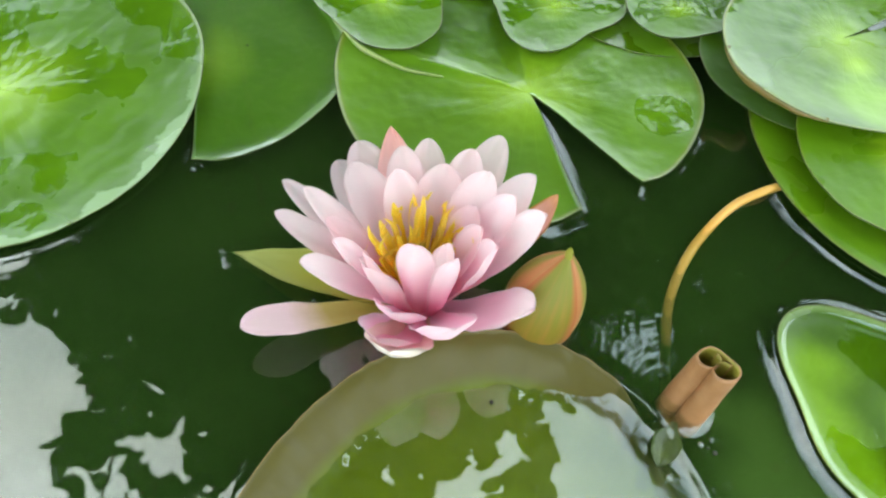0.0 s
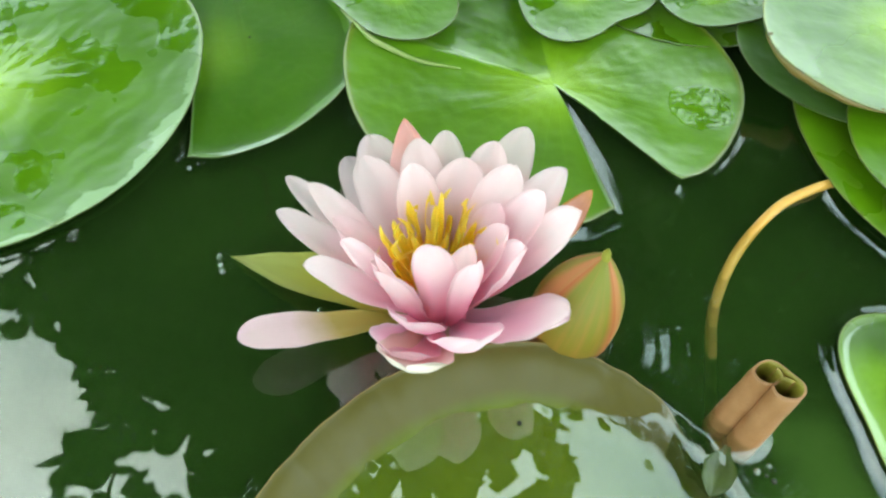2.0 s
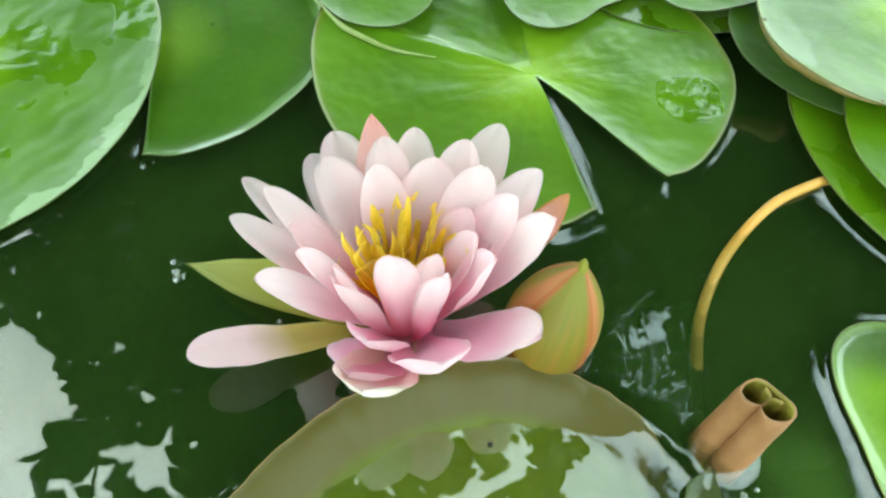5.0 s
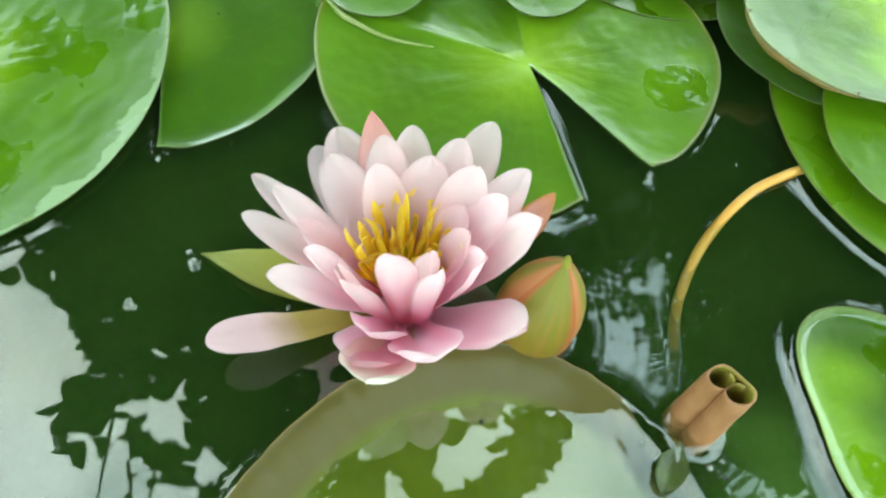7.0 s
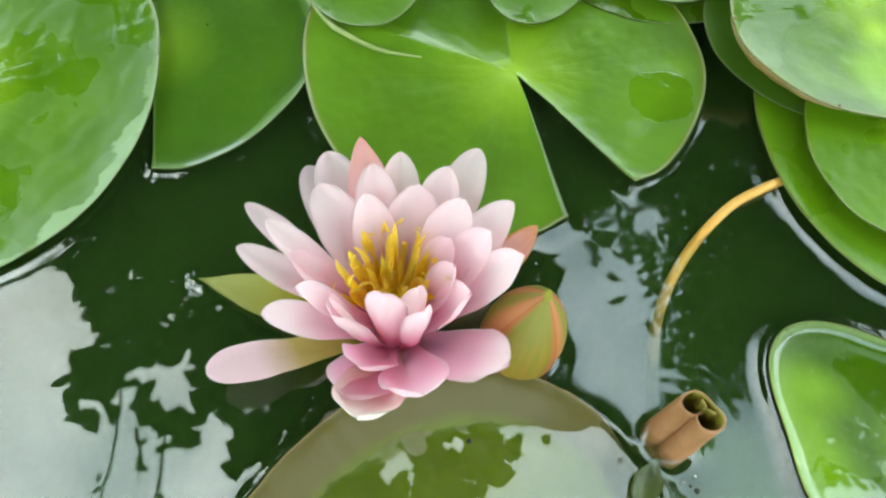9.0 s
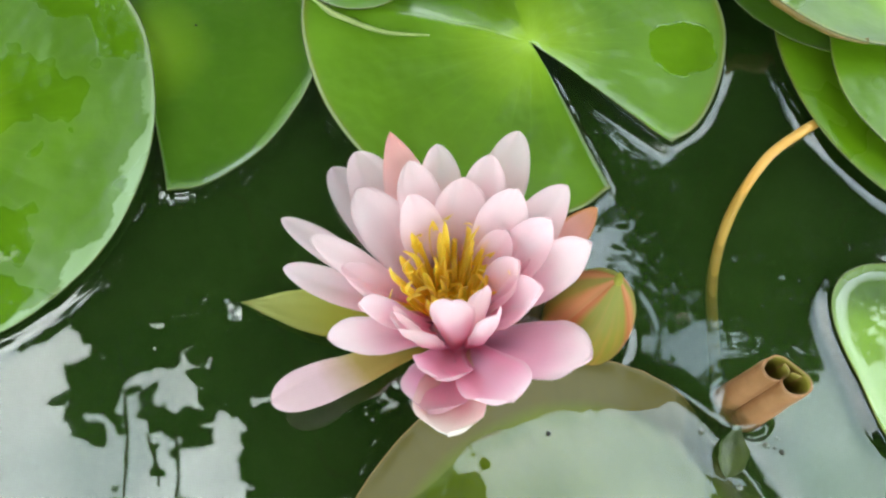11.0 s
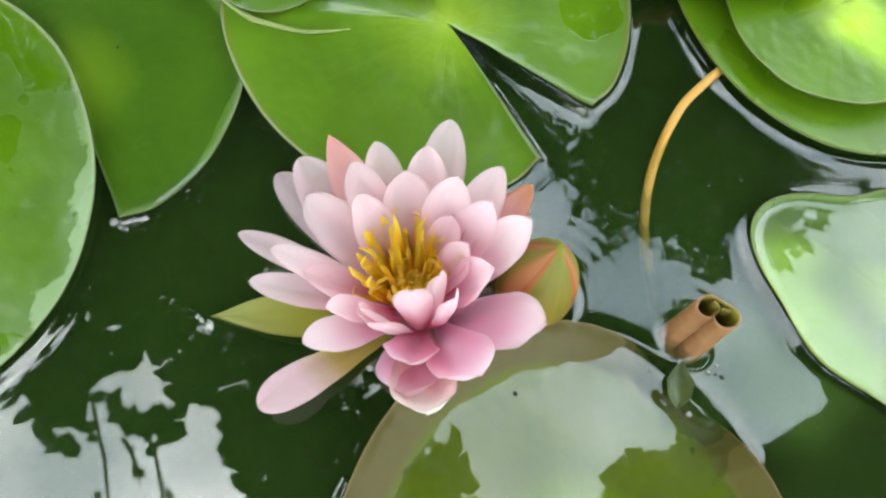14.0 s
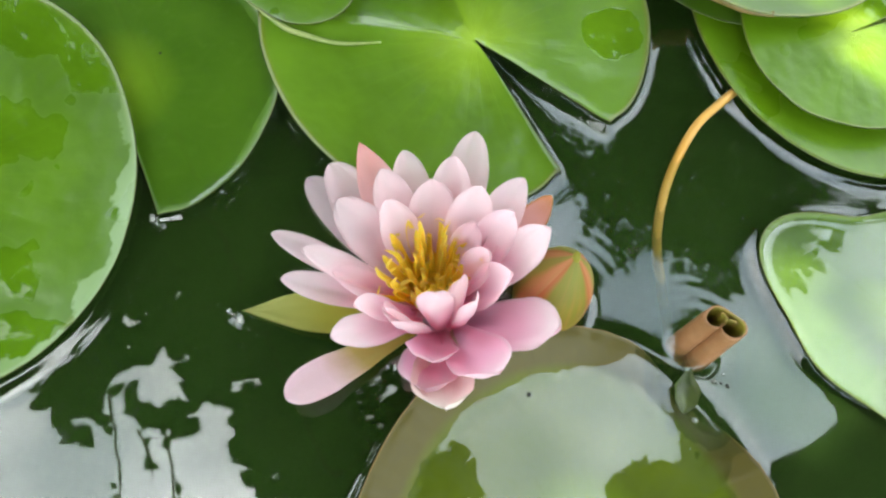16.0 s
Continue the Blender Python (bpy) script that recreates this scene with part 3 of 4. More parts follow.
water = new("water", mesh("water", np.stack([gx, gy, gz], -1).reshape(-1, 3), grid_faces(len(xs), len(ys), flip=True), WATER))
tagged(water, "still dark green pond water mirroring sky and leaves", "water", kind="structure")
for depth in (0.0034, 0.0058, 0.0078, 0.0115, 0.016, 0.0215, 0.028):
    s = 0.93
    part("murk", mesh("murk", [(-s, -s, -depth), (s, -s, -depth), (s, s, -depth), (-s, s, -depth)], [(0, 1, 2, 3)], MURK), water)


# ---- the water lily ----
def petal_shape(base, tip, half, cup=0.40, bulge=0.12, blunt=0.56, curl=0.0, twist=0.0, seed=0.0, thick=0.0006, widest=0.67, foot=0.50, facing=None, point=2.15):
    base, tip = np.array(base, float), np.array(tip, float)
    axis = tip - base
    ln = np.linalg.norm(axis)
    t0 = axis / ln
    flat = np.array([t0[0], t0[1], 0.0])
    if np.linalg.norm(flat) < 0.05:
        flat = np.array([base[0], base[1] + 0.004, 0.0])
    if facing is not None:
        flat = np.array([math.cos(facing), math.sin(facing), 0.0])
    side0 = unit(np.cross(np.array([0, 0, 1.0]), unit(flat)))
    side0 = math.cos(twist) * side0 + math.sin(twist) * np.cross(t0, side0)
    n0 = unit(np.cross(t0, side0))
    tip = tip - n0 * curl * ln * 0.45
    axis = tip - base
    ctrl = base + 0.5 * axis - n0 * bulge * ln
    nu, nv = 22, 13
    verts, uvs = [], []
    for layer in (0, 1):
        for i in range(nu):
            s = i / (nu - 1)
            s = 1 - (1 - s) ** 1.7
            c = (1 - s) ** 2 * base + 2 * s * (1 - s) * ctrl + s * s * tip
            tan = unit(2 * (1 - s) * (ctrl - base) + 2 * s * (tip - ctrl))
            nor = unit(np.cross(tan, side0))
            c = c + nor * curl * ln * max(0.0, s - 0.72) ** 2 * 6
            w = foot + (1 - foot) * smooth01(s / widest) if s < widest else max(0.0, 1 - ((s - widest) / (1 - widest)) ** point) ** blunt
            for j in range(nv):
                v = 2 * j / (nv - 1) - 1
                lat = half * w * v * (1 + 0.07 * wobble(s * 5 + 2 * seed, 4.0 if v > 0 else -4.0, seed))
                lift = cup * half * w * (abs(v) ** 1.8) + half * (0.09 * wobble(s * 4 + seed, v * 2, seed) + 0.16 * v * v * s * wobble(s * 6 + seed, 3.0 * v, seed + 7))
                q = c + side0 * lat * (1 - 0.10 * cup * v * v) + nor * lift
                if layer:
                    q = q - nor * thick * (1 - v * v) * min(1.0, 4 * (1 - s)) - nor * 0.00012
                verts.append(q)
                uvs.append((j / (nv - 1), s))
    k = nu * nv
    faces = grid_faces(nu, nv) + grid_faces(nu, nv, k, True)
    rimidx = [i * nv for i in range(nu)] + [(nu - 1) * nv + j for j in range(1, nv)] + [i * nv + nv - 1 for i in range(nu - 2, -1, -1)]
    for a, b in zip(rimidx, rimidx[1:]):
        faces.append((a, a + k, b + k, b))
    return verts, faces, uvs


lily = tagged(new("water_lily"), "pink and white water lily flower, fully open with yellow stamens", "water lily")
HEART = np.array((0.0022, -0.0150, 0.0055))
CENTRE = np.array((0.001, -0.0085, 0.0090))


def add_petal(tip, half, mat, tier=1, name="petal", label="", facing=None, **kw):
    tip = np.array(tip, float)
    d = tip - HEART
    az = math.atan2(d[1], d[0]) if facing is None else radians(facing)
    kw["facing"] = None if facing is None else az
    foot_r = (0.0075, 0.0085, 0.0085, 0.0080)[tier]
    base = HEART + np.array((foot_r * math.cos(az), foot_r * math.sin(az), (0.0010, 0.0005, -0.0005, -0.002)[tier]))
    v, f, uv = petal_shape(base, tip, half * 1.14, seed=abs(tip[0] * 91 + tip[1] * 57), **kw)
    return part(name, mesh(name, v, f, mat, uv), lily, label)


# back of the flower
add_petal((-0.0277, 0.0465, 0.0208), 0.0088, PETAL_WHITE, 2, curl=0.10)
add_petal((-0.0375, 0.0500, 0.0044), 0.0076, PETAL_WHITE, 3)
add_petal((-0.0270, 0.0270, 0.0290), 0.0080, PETAL_WHITE, 1)
add_petal((-0.0092, 0.0345, 0.0319), 0.0070, PETAL_WHITE, 1)
add_petal((-0.0100, 0.0215, 0.0330), 0.0068, PETAL_WHITE, 0)
add_petal((0.0004, 0.0416, 0.0297), 0.0068, PETAL_WHITE, 2)
add_petal((0.0078, 0.0271, 0.0319), 0.0084, PETAL_WHITE, 0)
add_petal((0.0176, 0.0338, 0.0337), 0.0072, PETAL_WHITE, 1)
add_petal((0.0281, 0.0422, 0.0333), 0.0076, PETAL_WHITE, 2)
add_petal((0.0234, 0.0172, 0.0402), 0.0076, PETAL_WHITE, 1)
add_petal((0.0192, 0.0065, 0.0335), 0.0055, PETAL, 0)
# the side beyond the bud
add_petal((0.0390, 0.0167, 0.0406), 0.0070, PETAL, 2)
add_petal((0.0319, 0.0048, 0.0421), 0.0070, PETAL, 1)
add_petal((0.0416, -0.0058, 0.0462), 0.0074, PETAL, 2)
add_petal((0.0258, -0.0169, 0.0413), 0.0072, PETAL, 1, cup=0.6)
add_petal((0.0210, -0.0059, 0.0370), 0.0058, PETAL, 0, cup=0.5)
# front
add_petal((-0.0008, -0.0183, 0.0412), 0.0064, PETAL, 0, cup=0.45, bulge=0.1, facing=-97)
add_petal((0.0093, -0.0140, 0.0370), 0.0050, PETAL, 0, cup=0.4, bulge=0.1, facing=-60)
add_petal((0.0117, -0.0235, 0.0410), 0.0056, PETAL, 1, cup=0.5, bulge=0.12, facing=-55)
add_petal((-0.0168, -0.0227, 0.0334), 0.0075, PETAL, 1, cup=0.5, bulge=0.12, facing=-128)
add_petal((-0.0066, -0.0388, 0.0325), 0.0084, PETAL_PINK, 1, cup=0.38, curl=0.05)
add_petal((0.0132, -0.0490, 0.0420), 0.0100, PETAL_PINK, 2, cup=0.45, curl=0.10)
add_petal((-0.0100, -0.0475, 0.0292), 0.0098, PETAL_PINK, 3, cup=0.35, curl=0.08)
add_petal((0.0376, -0.0375, 0.0385), 0.0094, PETAL_PINK, 3, cup=0.25)
# the side over open water
add_petal((-0.0529, 0.0216, 0.0221), 0.0047, PETAL_WHITE, 2, bulge=0.06, cup=0.6, curl=0.05)
add_petal((-0.0420, 0.0086, 0.0337), 0.0049, PETAL_WHITE, 1, bulge=0.06, cup=0.6)
add_petal((-0.0513, 0.0013, 0.0285), 0.0052, PETAL, 2, curl=0.08, bulge=0.07, cup=0.55)
add_petal((-0.0332, 0.0003, 0.0279), 0.0051, PETAL, 0, cup=0.55)
add_petal((-0.0279, -0.0157, 0.0368), 0.0045, PETAL, 1, cup=0.5, bulge=0.08)
add_petal((-0.0369, -0.0255, 0.0374), 0.0060, PETAL, 2, bulge=0.08)
add_petal((-0.0176, -0.0177, 0.0336), 0.0040, PETAL, 0, cup=0.5, facing=-145)
# sepals
add_petal((-0.0149, 0.0494, 0.0269), 0.0078, SEPAL_SALMON, 3, "sepal", "salmon pink pointed sepal", blunt=0.9, bulge=0.20, widest=0.6)
add_petal((0.0475, 0.0086, 0.0415), 0.0053, SEPAL_RUST, 3, "sepal", "pink sepal with rusty edges and a hooked tip", blunt=0.75, curl=0.16, bulge=0.18, widest=0.66)
add_petal((-0.0572, -0.0376, 0.0147), 0.0066, SEPAL_MIXED, 3, "sepal", "olive sepal fading to a pink tip", bulge=0.04, cup=0.2, twist=0.2, widest=0.78, blunt=0.5)
add_petal((-0.0700, 0.0006, 0.0020), 0.0088, SEPAL_GREEN, 3, "sepal", "yellow-green pointed sepal touching the water", bulge=-0.02, blunt=1.2, cup=0.3, widest=0.30, foot=0.8, point=2.4)
add_petal((-0.0052, -0.0557, 0.0364), 0.0100, SEPAL_PALE, 3, "sepal", "pale salmon sepal with a wilted tip", blunt=0.48, curl=0.1)

v, f = tube([CENTRE + np.array((0, 0.001, h)) for h in (-0.006, -0.002, 0.001, 0.004, 0.0055)], [0.006, 0.0075, 0.0085, 0.0075, 0.004], 20)
receptacle = part("receptacle", mesh("receptacle", v, f, STAMEN, [(0.5, 0.3)] * len(v)), lily)
v, f = tube([HEART + np.array((0, 0, h)) for h in (-0.0085, -0.005, -0.002, 0.0005)], [0.0060, 0.0095, 0.0108, 0.0085], 28)
part("flower_base", mesh("flower_base", v, f, PETAL_PINK, [(0.5, 0.4)] * len(v)), lily, "pink base where the petals meet")

rng = random.Random(7)
for ring, count, r0, spread, top, wide in ((0, 28, 0.0082, 0.0095, 0.0140, 0.00145), (1, 22, 0.0064, 0.0070, 0.0140, 0.00140), (2, 15, 0.0046, 0.0036, 0.0110, 0.00125), (3, 9, 0.0022, 0.0012, 0.0080, 0.00115)):
    for k in range(count):
        az = 2 * math.pi * (k + 0.5 * rng.random() + 0.5 * ring) / count
        h = top * rng.uniform(0.70, 1.18)
        out = spread * rng.uniform(0.7, 1.25) * (0.3 if math.sin(az) < -0.4 else 1.0)
        h *= 0.75 if math.sin(az) < -0.4 else 1.0
        b = CENTRE + np.array((r0 * math.cos(az), r0 * math.sin(az), 0.003))
        tip = b + np.array((out * math.cos(az), out * math.sin(az) + 0.0052, h))
        v, f, uv = petal_shape(b, tip, wide * rng.uniform(0.8, 1.2), cup=0.6, bulge=rng.uniform(-0.10, 0.30), blunt=0.50, curl=rng.uniform(-0.6, 1.5),
                               seed=k + 20 * ring, thick=0.0009, widest=0.60, foot=0.85, twist=rng.uniform(-0.9, 0.9))
        part("stamen", mesh("stamen", v, f, STAMEN, uv), receptacle)

# ---- bud beside the flower ----
bud = tagged(new("water_lily_bud"), "closed olive and rust water lily bud leaning against the flower", "flower bud")
B0, B1, BR = np.array((0.0425, -0.0200, -0.005)), np.array((0.0503, -0.0143, 0.0372)), 0.0129
bt = unit(B1 - B0)
ba = unit(np.cross(bt, np.array((0, 1.0, 0.2))))
bb = np.cross(bt, ba)


def bud_radius(s):
    return BR * (1 - ((s - 0.33) / 0.67) ** 2.35) if s > 0.33 else BR * (1 - 0.40 * ((0.33 - s) / 0.33) ** 2)


for k, (turn, mat) in enumerate(((76, BUD_GREEN), (163, BUD_RED), (250, BUD_GREEN), (338, BUD_RED))):
    nu, nv = 24, 18
    verts, uvs = [], []
    for i in range(nu):
        s = i / (nu - 1)
        for j in range(nv):
            e = 2 * j / (nv - 1) - 1
            q = radians(turn) + radians(62) * e * (1.0 - 0.25 * s)
            rr = (bud_radius(s) + 0.0008) * (1.0 + 0.045 * (1 - e * e) + (0.05 if k % 2 == 0 else 0.0)) + 0.0003 * wobble(s * 5, e * 2, k)
            verts.append(B0 + (B1 - B0) * s + rr * (math.cos(q) * ba + math.sin(q) * bb))
            uvs.append((j / (nv - 1), s))
    part("sepal", mesh("sepal", verts, grid_faces(nu, nv), mat, uvs), bud)
ss = np.linspace(0, 1.0, 16)
core_v, core_f = tube([B0 + (B1 - B0) * s for s in ss], [max(0.0006, 0.98 * bud_radius(s)) for s in ss], 24)
part("core", mesh("core", core_v, core_f, BUD_RED, [(0.1, 0.5)] * len(core_v)), bud)
kv, kf = tube([B1 + bt * h + bb * -0.001 * h / 0.002 for h in (-0.0025, -0.0008, 0.0008, 0.0018)], [0.0012, 0.0015, 0.0013, 0.0005], 12)
part("tip", mesh("tip", kv, kf, SEPAL_GREEN, [(0.5, 0.4)] * len(kv)), bud)

# ---- young leaf, still rolled up ----
roll = tagged(new("rolled_lily_leaf"), "young brown lily leaf rolled into two tubes above the water", "rolled leaf")
R0, R1 = np.array((0.0950, -0.0483, -0.008)), np.array((0.0990, -0.0453, 0.0262))
across = unit(np.array((0.0080, -0.0112, 0.002)))
rt = unit(R1 - R0)
across = unit(across - (across @ rt) * rt)
depthv = np.cross(rt, across)


def roll_section(size):
    """The leaf's cross-section: both margins roll inwards and meet in a groove at the front."""
    c, out = 0.88 * size, []
    for k in range(30):
        a = radians(-80 + 350 * k / 29)
        r = size * (1.0 if a >= 0 else 1.0 + 0.40 * a / radians(80))
        out.append((-c + r * math.cos(a), -r * math.sin(a)))
    return out + [(-x, y) for x, y in out[::-1]]


nu, nv = 22, 60
verts, uvs = [], []
for layer in (0, 1):
    for i in range(nu):
        s = i / (nu - 1)
        c = R0 + (R1 - R0) * s
        sec = roll_section(0.0042 * (1.10 - 0.10 * s - 0.06 * s * s))
        for j, (x, y) in enumerate(sec):
            inner = 1.0 - (0.09 if layer else 0.0)
            wav = 0.0003 * wobble(x * 900, s * 4, 1.0)
            verts.append(c + across * (x * inner + wav) + depthv * (y * inner) + rt * (0.0016 * (x / 0.008) * s ** 2 + 0.0012 * (y / 0.004) * s ** 3))
            uvs.append((j / (nv - 1), s))
k = nu * nv
faces = grid_faces(nu, nv) + grid_faces(nu, nv, k, True)
faces += [((nu - 1) * nv + j, (nu - 1) * nv + j + 1, k + (nu - 1) * nv + j + 1, k + (nu - 1) * nv + j) for j in range(nv - 1)]
me = mesh("blade", verts, faces, ROLL, uvs)
me.materials.append(ROLL_IN)
for idx in range((nu - 1) * (nv - 1), 2 * (nu - 1) * (nv - 1)):
    me.polygons[idx].material_index = 1
part("blade", me, roll)
sv, sf = tube(curve_points([R0 + rt * 0.002, R0 - rt * 0.006, R0 + np.array((-0.004, 0.006, -0.03))], 6), [0.0024] * 13, 10)
part("stalk", mesh("stalk", sv, sf, STALK), roll)

# ---- small drowned leaf beside it ----
sv, sf, suv = petal_shape((0.0912, -0.0550, 0.0012), (0.0830, -0.0708, 0.0018), 0.0050, cup=0.45, bulge=0.05, widest=0.5, foot=0.2)
tagged(new("young_lily_leaf", mesh("young_lily_leaf", sv, sf, LEAFLET, suv)), "small curled green leaf lying half under water", "young leaf")

# ---- stalk bending under water ----
line = curve_points([(0.157, 0.0600, 0.0008), (0.1425, 0.0525, 0.0022), (0.1270, 0.0428, 0.0004), (0.1095, 0.0225, -0.0030), (0.0990, 0.0005, -0.0075), (0.0968, -0.0190, -0.0140), (0.0975, -0.0360, -0.0240), (0.0985, -0.0500, -0.0400)], 8)
sv, sf = tube(line, [0.0018 + 0.0003 * i / len(line) for i in range(len(line))], 12)
tagged(new("leaf_stalk", mesh("leaf_stalk", sv, sf, STALK)), "amber leaf stalk arching from a pad down into the water", "leaf stalk")

# ---- bubbles and specks ----
BUBBLE = bpy.data.materials.new("bubble")
BUBBLE.use_nodes = True
bp = BUBBLE.node_tree.nodes["Principled BSDF"]
bp.inputs["Base Color"].default_value, bp.inputs["Roughness"].default_value = (0.9, 0.95, 0.93, 1), 0.03
bp.inputs["Transmission Weight"].default_value, bp.inputs["IOR"].default_value = 0.9, 1.3
SPECK = plain_material("dark_speck", (0.012, 0.012, 0.008), (0.03, 0.028, 0.015), 0.7, 400.0)


def dot(name, x, y, z, r, mat, label, category, flat=0.6):
    verts = [(0, 0, r * flat)]
    faces = []
    for i in range(1, 5):
        a = math.pi * 0.62 * i / 4
        for k in range(12):
            q = 2 * math.pi * k / 12
            rr = r * (1 + 0.15 * wobble(q * 2, x * 900, y * 900))
            verts.append((rr * math.sin(a) * math.cos(q), rr * math.sin(a) * math.sin(q), r * flat * math.cos(a)))
    faces += [(0, 1 + k, 1 + (k + 1) % 12) for k in range(12)]
    faces += grid_faces(4, 12, 1, wrap=True)
    ob = new(name, mesh(name, verts, faces, mat))
    ob.location = (x, y, z)
    return tagged(ob, label, category, label)


rb = random.Random(11)
for bx, by in ((-0.0735, -0.0015), (-0.0750, 0.0022), (-0.0722, -0.0042), (-0.037, -0.017), (0.0790, -0.0560), (0.0870, -0.0740), (0.1030, -0.0600), (0.1340, -0.0440), (0.0990, -0.0620), (-0.0960, 0.0420), (-0.0930, 0.0445)):
    dot("bubble", bx, by, 0.0006, rb.uniform(0.0006, 0.0012), BUBBLE, "tiny clear air bubble on the water", "bubble")
for bx, by, bz, br in ((-0.166, 0.106, 0.0008, 0.0007), (-0.0905, 0.1235, 0.0, 0.0006), (0.1035, -0.0645, 0.0004, 0.0009), (0.1015, -0.0630, 0.0004, 0.0006), (0.0290, -0.0520, 0.0003, 0.0009), (-0.03, 0.105, 0.0006, 0.0004)):
    dot("speck", bx, by, bz, br, SPECK, "small dark speck of debris afloat", "debris", 0.35)

# ---- pond bed, bank ----
s = 1.0
tagged(new("pond_bed", mesh("pond_bed", [(-s, -s, -0.16), (s, -s, -0.16), (s, s, -0.16), (-s, s, -0.16)], [(0, 1, 2, 3)], BED)), "dark silty pond bed", "pond bed", kind="structure")
o, i_, z0, z1 = 1.15, 0.93, -0.18, 0.06
ring = [(-i_, -i_), (i_, -i_), (i_, i_), (-i_, i_)], [(-o, -o), (o, -o), (o, o), (-o, o)]
verts = [(x, y, z) for z in (z0, z1) for r in ring for x, y in r]
faces = []
for k in range(4):
    n2 = (k + 1) % 4
    faces += [(8 + k, 8 + n2, 12 + n2, 12 + k), (k, n2, 8 + n2, 8 + k), (4 + n2, 4 + k, 12 + k, 12 + n2)]
tagged(new("pond_rim", mesh("pond_rim", verts, faces, STONE, smooth=False)), "low grey stone rim of the pond", "pond rim", kind="structure")
far = 400.0
gv = [(-far, -far, 0), (far, -far, 0), (far, far, 0), (-far, far, 0), (-o, -o, 0), (o, -o, 0), (o, o, 0), (-o, o, 0)]
tagged(new("ground", mesh("ground", gv, [(0, 1, 5, 4), (1, 2, 6, 5), (2, 3, 7, 6), (3, 0, 4, 7)], SOIL)), "bare brown garden soil around the pond", "ground", kind="structure")


# ---- what the water mirrors: shrub, trees, roof edge; also unseen sun blockers ----
def leaf_cloud(places, size, rnd, flat=0.5, slim=0.30):
    """Many folded leaves in one mesh."""
    verts, faces = [], []
    for p in places:
        az, ln = rnd.uniform(0, 2 * math.pi), size * rnd.uniform(0.7, 1.25)
        d = unit(np.array((math.cos(az), math.sin(az), rnd.uniform(-flat, flat))))
        sd = unit(np.cross(d, np.array((rnd.uniform(-0.4, 0.4), rnd.uniform(-0.4, 0.4), 1.0))))
        up = np.cross(sd, d)
        w, b = ln * slim, len(verts)
        p = np.array(p)
        for a, c, h in ((0, 0, 0), (0.28, 0.85, 0.12), (0.62, 0.90, 0.10), (1, 0, -0.06), (0.62, -0.90, 0.10), (0.28, -0.85, 0.12), (0.35, 0, 0), (0.7, 0, 0)):
            verts.append(p + d * ln * (a - 0.5) + sd * w * c + up * ln * h)
        faces += [(b, b + 6, b + 1), (b + 1, b + 6, b + 7, b + 2), (b + 2, b + 7, b + 3), (b, b + 5, b + 6), (b + 5, b + 4, b + 7, b + 6), (b + 4, b + 3, b + 7)]
    return verts, faces


def shrub(name, root, reach, leaf, count, density, zlo, zhi, seed, label, sprigs=()):
    rnd = random.Random(seed)
    ob = tagged(new(name), label, "shrub")
    places = []
    (x0, x1), (y0, y1) = reach
    while len(places) < count:
        x, y = rnd.uniform(x0, x1), rnd.uniform(y0, y1)
        if density(x, y) > rnd.random():
            places.append((x, y, rnd.uniform(zlo, zhi)))
    v, f = leaf_cloud(places, leaf, rnd)
    tagged(part("leaves", mesh("leaves", v, f, SHRUB, smooth=False), ob), kind="stuff")
    for k in range(9):
        end = places[rnd.randrange(len(places))]
        midp = [0.5 * (root[i] + end[i]) + rnd.uniform(-0.06, 0.06) for i in range(3)]
        midp[2] = max(end[2], 0.3) * 0.9
        pts = curve_points([root, midp, end], 8)
        v, f = tube(pts, [0.007 - 0.0055 * i / len(pts) for i in range(len(pts))], 6)
        part("stem", mesh("stem", v, f, BARK), ob)
    for (ax, ay), (bx, by) in sprigs:
        pts = curve_points([(ax, ay, zlo + 0.03), (0.5 * (ax + bx) + 0.002, 0.5 * (ay + by), zlo + 0.045), (bx, by, zlo + 0.05)], 6)
        v, f = tube(pts, [0.0021 - 0.0011 * i / len(pts) for i in range(len(pts))], 6)
        part("sprig", mesh("sprig", v, f, BARK), ob)
        v, f = leaf_cloud([pts[k] + np.array((rnd.uniform(-0.008, 0.008), 0, 0)) for k in (3, 8, 9)], 0.013, rnd)
        part("sprig_leaves", mesh("sprig_leaves", v, f, SHRUB, smooth=False), ob)
    return ob


def inside(x, y, ring):
    hit = False
    for (ax, ay), (bx, by) in zip(ring, ring[1:] + ring[:1]):
        if (ay > y) != (by > y) and x < ax + (y - ay) * (bx - ax) / (by - ay):
            hit = not hit
    return hit


# the shrub's reach over the water, and the gaps between its sprays
REACH = [(-0.64, 0.95), (-0.62, 0.30), (-0.44, 0.25), (-0.38, 0.205), (-0.352, 0.17), (-0.32, 0.145), (-0.362, 0.118), (-0.352, 0.066), (-0.322, 0.054), (-0.305, 0.086), (-0.285, 0.088), (-0.265, 0.056),
         (-0.226, 0.050), (-0.206, 0.072), (-0.180, 0.066), (-0.182, 0.004), (-0.160, -0.034), (-0.118, -0.058), (-0.05, -0.13), (0.045, -0.11), (0.062, -0.06), (0.040, -0.03), (0.065, 0.00), (0.105, 0.035), (0.140, 0.07), (0.142, 0.20), (0.28, 0.95)]
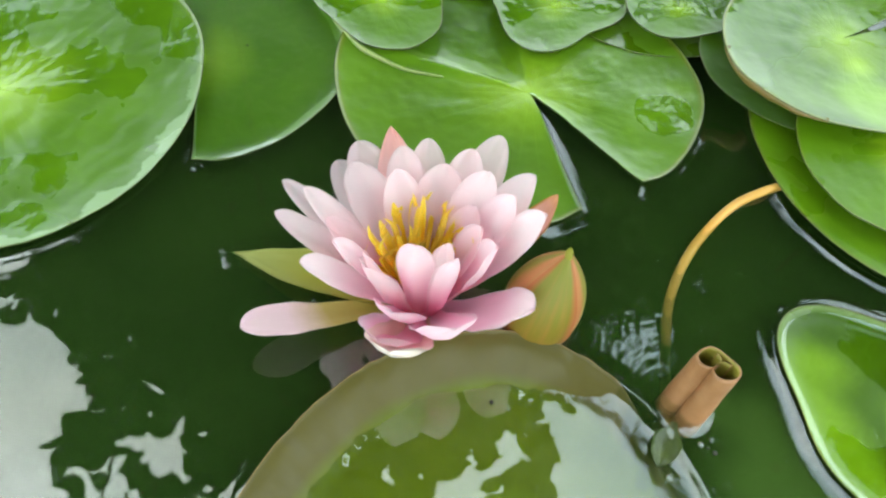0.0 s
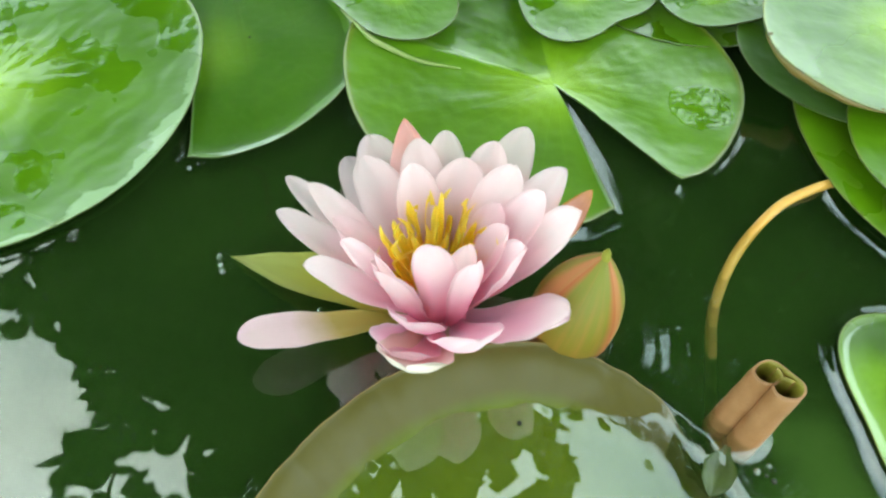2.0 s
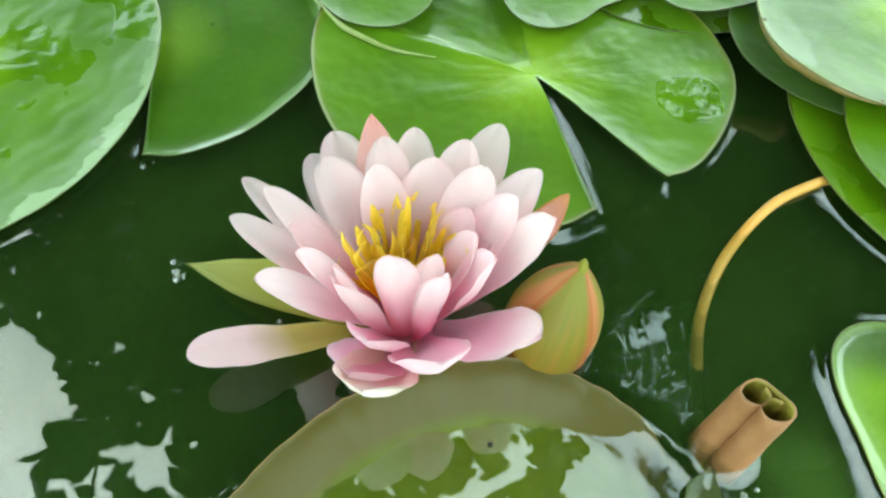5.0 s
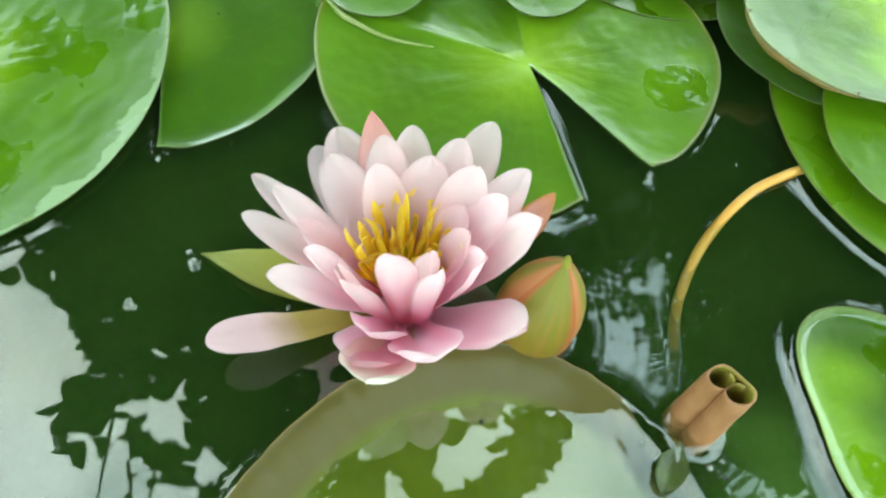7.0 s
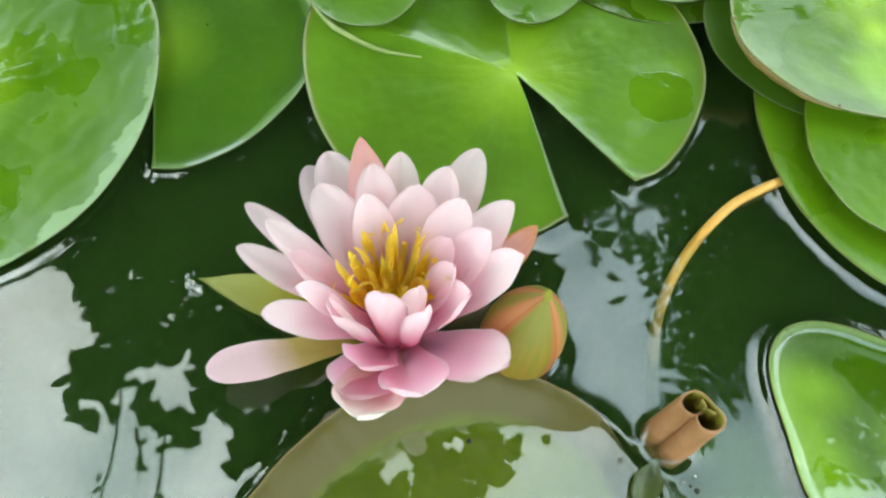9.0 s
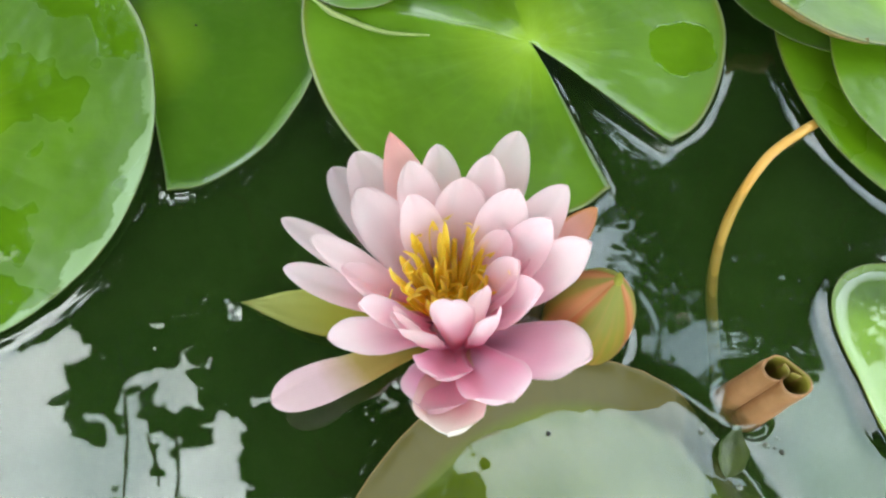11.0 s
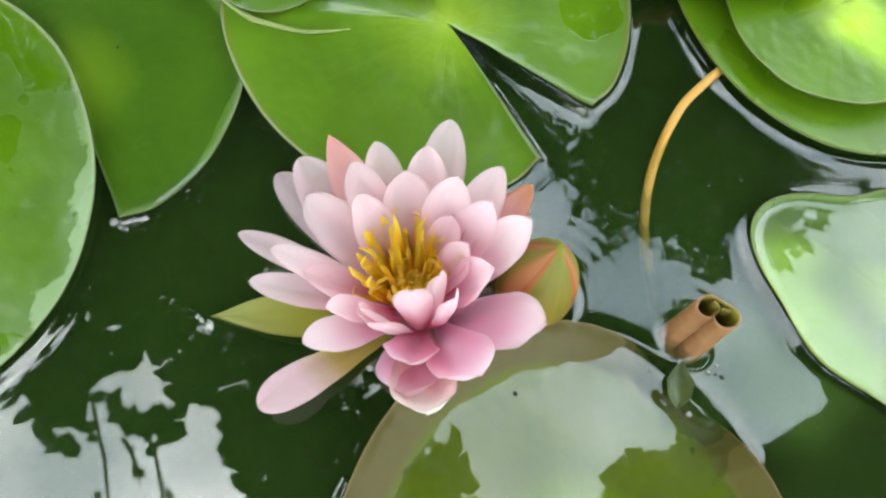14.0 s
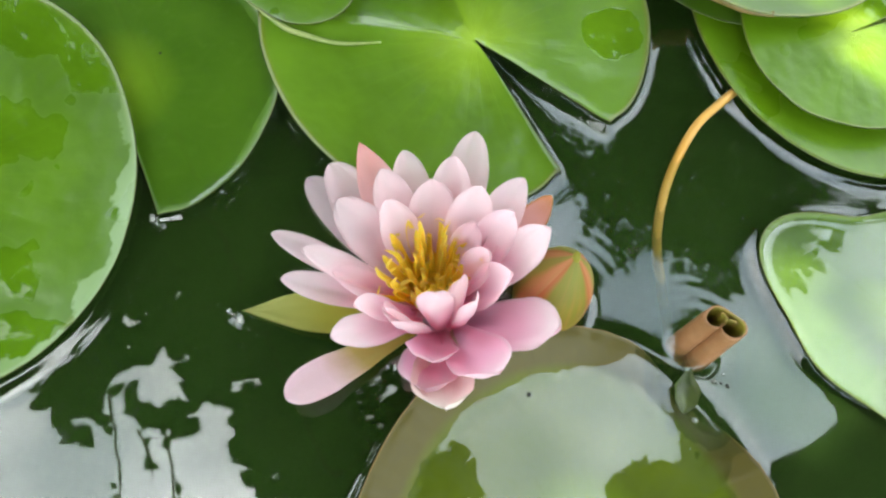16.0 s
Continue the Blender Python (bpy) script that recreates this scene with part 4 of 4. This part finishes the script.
OPENINGS = [[(-0.276, 0.131), (-0.224, 0.127), (-0.220, 0.084), (-0.266, 0.088)], [(0.052, 0.080), (0.076, 0.074), (0.084, 0.104), (0.058, 0.110)], [(0.084, 0.124), (0.110, 0.128), (0.106, 0.160), (0.088, 0.158)],
            [(0.026, 0.050), (0.050, 0.054), (0.054, 0.072), (0.030, 0.076)], [(-0.030, 0.040), (-0.008, 0.042), (-0.012, 0.060), (-0.028, 0.058)]]


def over_pond(x, y):
    for k in range(5):
        q, r = 2 * math.pi * k / 5, 0.010 if k else 0.0
        px, py = x + r * math.cos(q), y + r * math.sin(q)
        if not inside(px, py, REACH) or any(inside(px, py, o) for o in OPENINGS):
            return 0.0
    return 1.0 if y < 0.3 else 0.6


shrub("garden_shrub", (-0.55, 1.30, 0.0), ((-0.66, 0.30), (-0.14, 0.95)), 0.032, 6000, over_pond, 0.46, 0.54, 3, "leafy green garden shrub arching over the pond",
      sprigs=(((-0.292, 0.10), (-0.295, -0.03)), ((-0.242, 0.07), (-0.246, -0.04)), ((-0.268, 0.06), (-0.262, 0.012))))
SPRAY = [(0.180, -0.097), (0.213, -0.075), (0.250, -0.088), (0.272, -0.085), (0.272, -0.030), (0.286, -0.030), (0.312, -0.080), (0.306, -0.15), (0.180, -0.15)]
shrub("garden_shrub", (0.75, -1.30, 0.0), ((0.16, 0.33), (-0.16, -0.02)), 0.024, 420, lambda x, y: 1.0 if inside(x, y, SPRAY) else 0.0, 0.48, 0.52, 9, "broad-leaved green shrub reaching over the near water")
# unseen leaf screen added against the sun; each gap lets one fleck through
SUN_GAPS = ((0.819, -0.619, 0.041), (0.827, -0.643, 0.039), (0.831, -0.503, 0.014), (0.865, -0.530, 0.018), (0.890, -0.500, 0.031), (0.86, -0.45, 0.026))


def beside_pond(x, y):
    return 0.0 if any(math.hypot(x - a, y - b) < r for a, b, r in SUN_GAPS) else 1.0


shrub("sun_screen_shrub", (1.45, -0.9, 0.0), ((0.62, 1.08), (-0.85, -0.28)), 0.036, 3600, beside_pond, 1.02, 1.09, 5, "unseen leafy shrub added to break the sun into flecks")


def tree(root, crown, radii, count, leaf, seed, label, slim=0.30, spread=0.4, sprays=()):
    rnd = random.Random(seed)
    ob = tagged(new("tree"), label, "tree", "garden trees")
    cx, cy, cz = crown
    trunk = curve_points([root, (0.6 * root[0] + 0.4 * cx, 0.6 * root[1] + 0.4 * cy, cz * 0.5), (cx, cy, cz)], 8)
    v, f = tube(trunk, [0.13 - 0.09 * i / len(trunk) for i in range(len(trunk))], 10)
    part("trunk", mesh("trunk", v, f, BARK), ob)
    places = []
    while len(places) < count:
        d = np.array([rnd.gauss(0, 1) for _ in range(3)])
        d = unit(d) * rnd.random() ** spread
        p = (cx + d[0] * radii[0], cy + d[1] * radii[1], cz + d[2] * radii[2])
        if wobble(p[0] * 2.6, p[1] * 2.6, p[2] * 2.6 + seed) > -0.22:
            places.append(p)
    for k in range(8):
        end = places[rnd.randrange(count)]
        st = trunk[len(trunk) // 2 + k % 6]
        pts = curve_points([st, [0.5 * (st[i] + end[i]) + (0.15 if i == 2 else 0) for i in range(3)], end], 6)
        v, f = tube(pts, [0.035 - 0.028 * i / len(pts) for i in range(len(pts))], 6)
        part("limb", mesh("limb", v, f, BARK), ob)
    for sx, sy, sz, wide, leaves in sprays:
        places += [(sx + rnd.gauss(0, wide), sy + rnd.gauss(0, wide), sz + rnd.gauss(0, wide)) for _ in range(leaves)]
        v, f = tube(curve_points([(cx, cy, cz), (0.5 * (cx + sx), 0.5 * (cy + sy), 0.5 * (cz + sz) + 0.08), (sx, sy, sz)], 6), [0.012 - 0.0006 * i for i in range(13)], 6)
        part("limb", mesh("limb", v, f, BARK), ob)
    v, f = leaf_cloud(places, leaf, rnd, 0.9, slim)
    tagged(part("crown", mesh("crown", v, f, FOLIAGE, smooth=False), ob), kind="stuff")
    return ob


tree((-0.9, 4.2, 0), (-0.48, 2.9, 3.0), (1.72, 1.7, 1.1), 13500, 0.13, 21, "broad dark green garden tree behind the pond")
tree((3.4, 3.4, 0), (2.32, 2.6, 3.8), (0.82, 1.9, 1.1), 18000, 0.12, 22, "dense feathery green garden tree at the pond's corner", 0.17, 0.62,
     ((1.45, 1.62, 3.8, 0.08, 50), (1.49, 1.38, 3.8, 0.07, 45), (1.40, 1.84, 3.8, 0.08, 40), (1.40, 2.06, 3.8, 0.07, 25), (1.53, 1.18, 3.8, 0.06, 40), (1.58, 1.45, 3.8, 0.06, 30)))
tree((1.7, 4.6, 0), (1.25, 3.35, 3.8), (0.52, 1.0, 0.7), 4200, 0.12, 23, "slim feathery green garden tree behind the pond", 0.17, 0.6,
     ((0.87, 2.23, 3.8, 0.07, 21), (0.99, 2.03, 3.8, 0.05, 15), (1.17, 2.07, 3.8, 0.07, 21), (1.05, 2.28, 3.8, 0.08, 24), (1.25, 2.24, 3.8, 0.08, 24)))

# first board's edge is mirrored; boards behind are unseen, added to block the light
roof = tagged(new("shade_roof"), "dark roof over the near bank, mostly unseen and added to block light", "roof")
for k in range(5):
    y1 = -0.12 - 0.26 * k
    x0, x1 = -3.2, 2.2 if k == 0 else 1.36
    edge = [(x0, y1 - 0.255), (x1, y1 - 0.255), (x1, y1 + 0.06), (1.36, y1 + 0.05), (1.0, y1 - 0.04), (x0, y1)] if k == 0 else [(x0, y1 - 0.255), (x1, y1 - 0.255), (x1, y1), (x0, y1)]
    m = len(edge)
    bm_v = [(x, y, z) for z in (2.0, 2.04) for x, y in edge]
    part("board", mesh("board", bm_v, [tuple(range(m))[::-1], tuple(range(m, 2 * m))] + [(i, (i + 1) % m, (i + 1) % m + m, i + m) for i in range(m)], BOARD, smooth=False), roof)
for px in (-3.0, 1.33):
    v, f = tube([(px, -1.3, 0), (px, -1.3, 2.0)], [0.05, 0.05], 8)
    part("post", mesh("post", v, f, BOARD), roof)
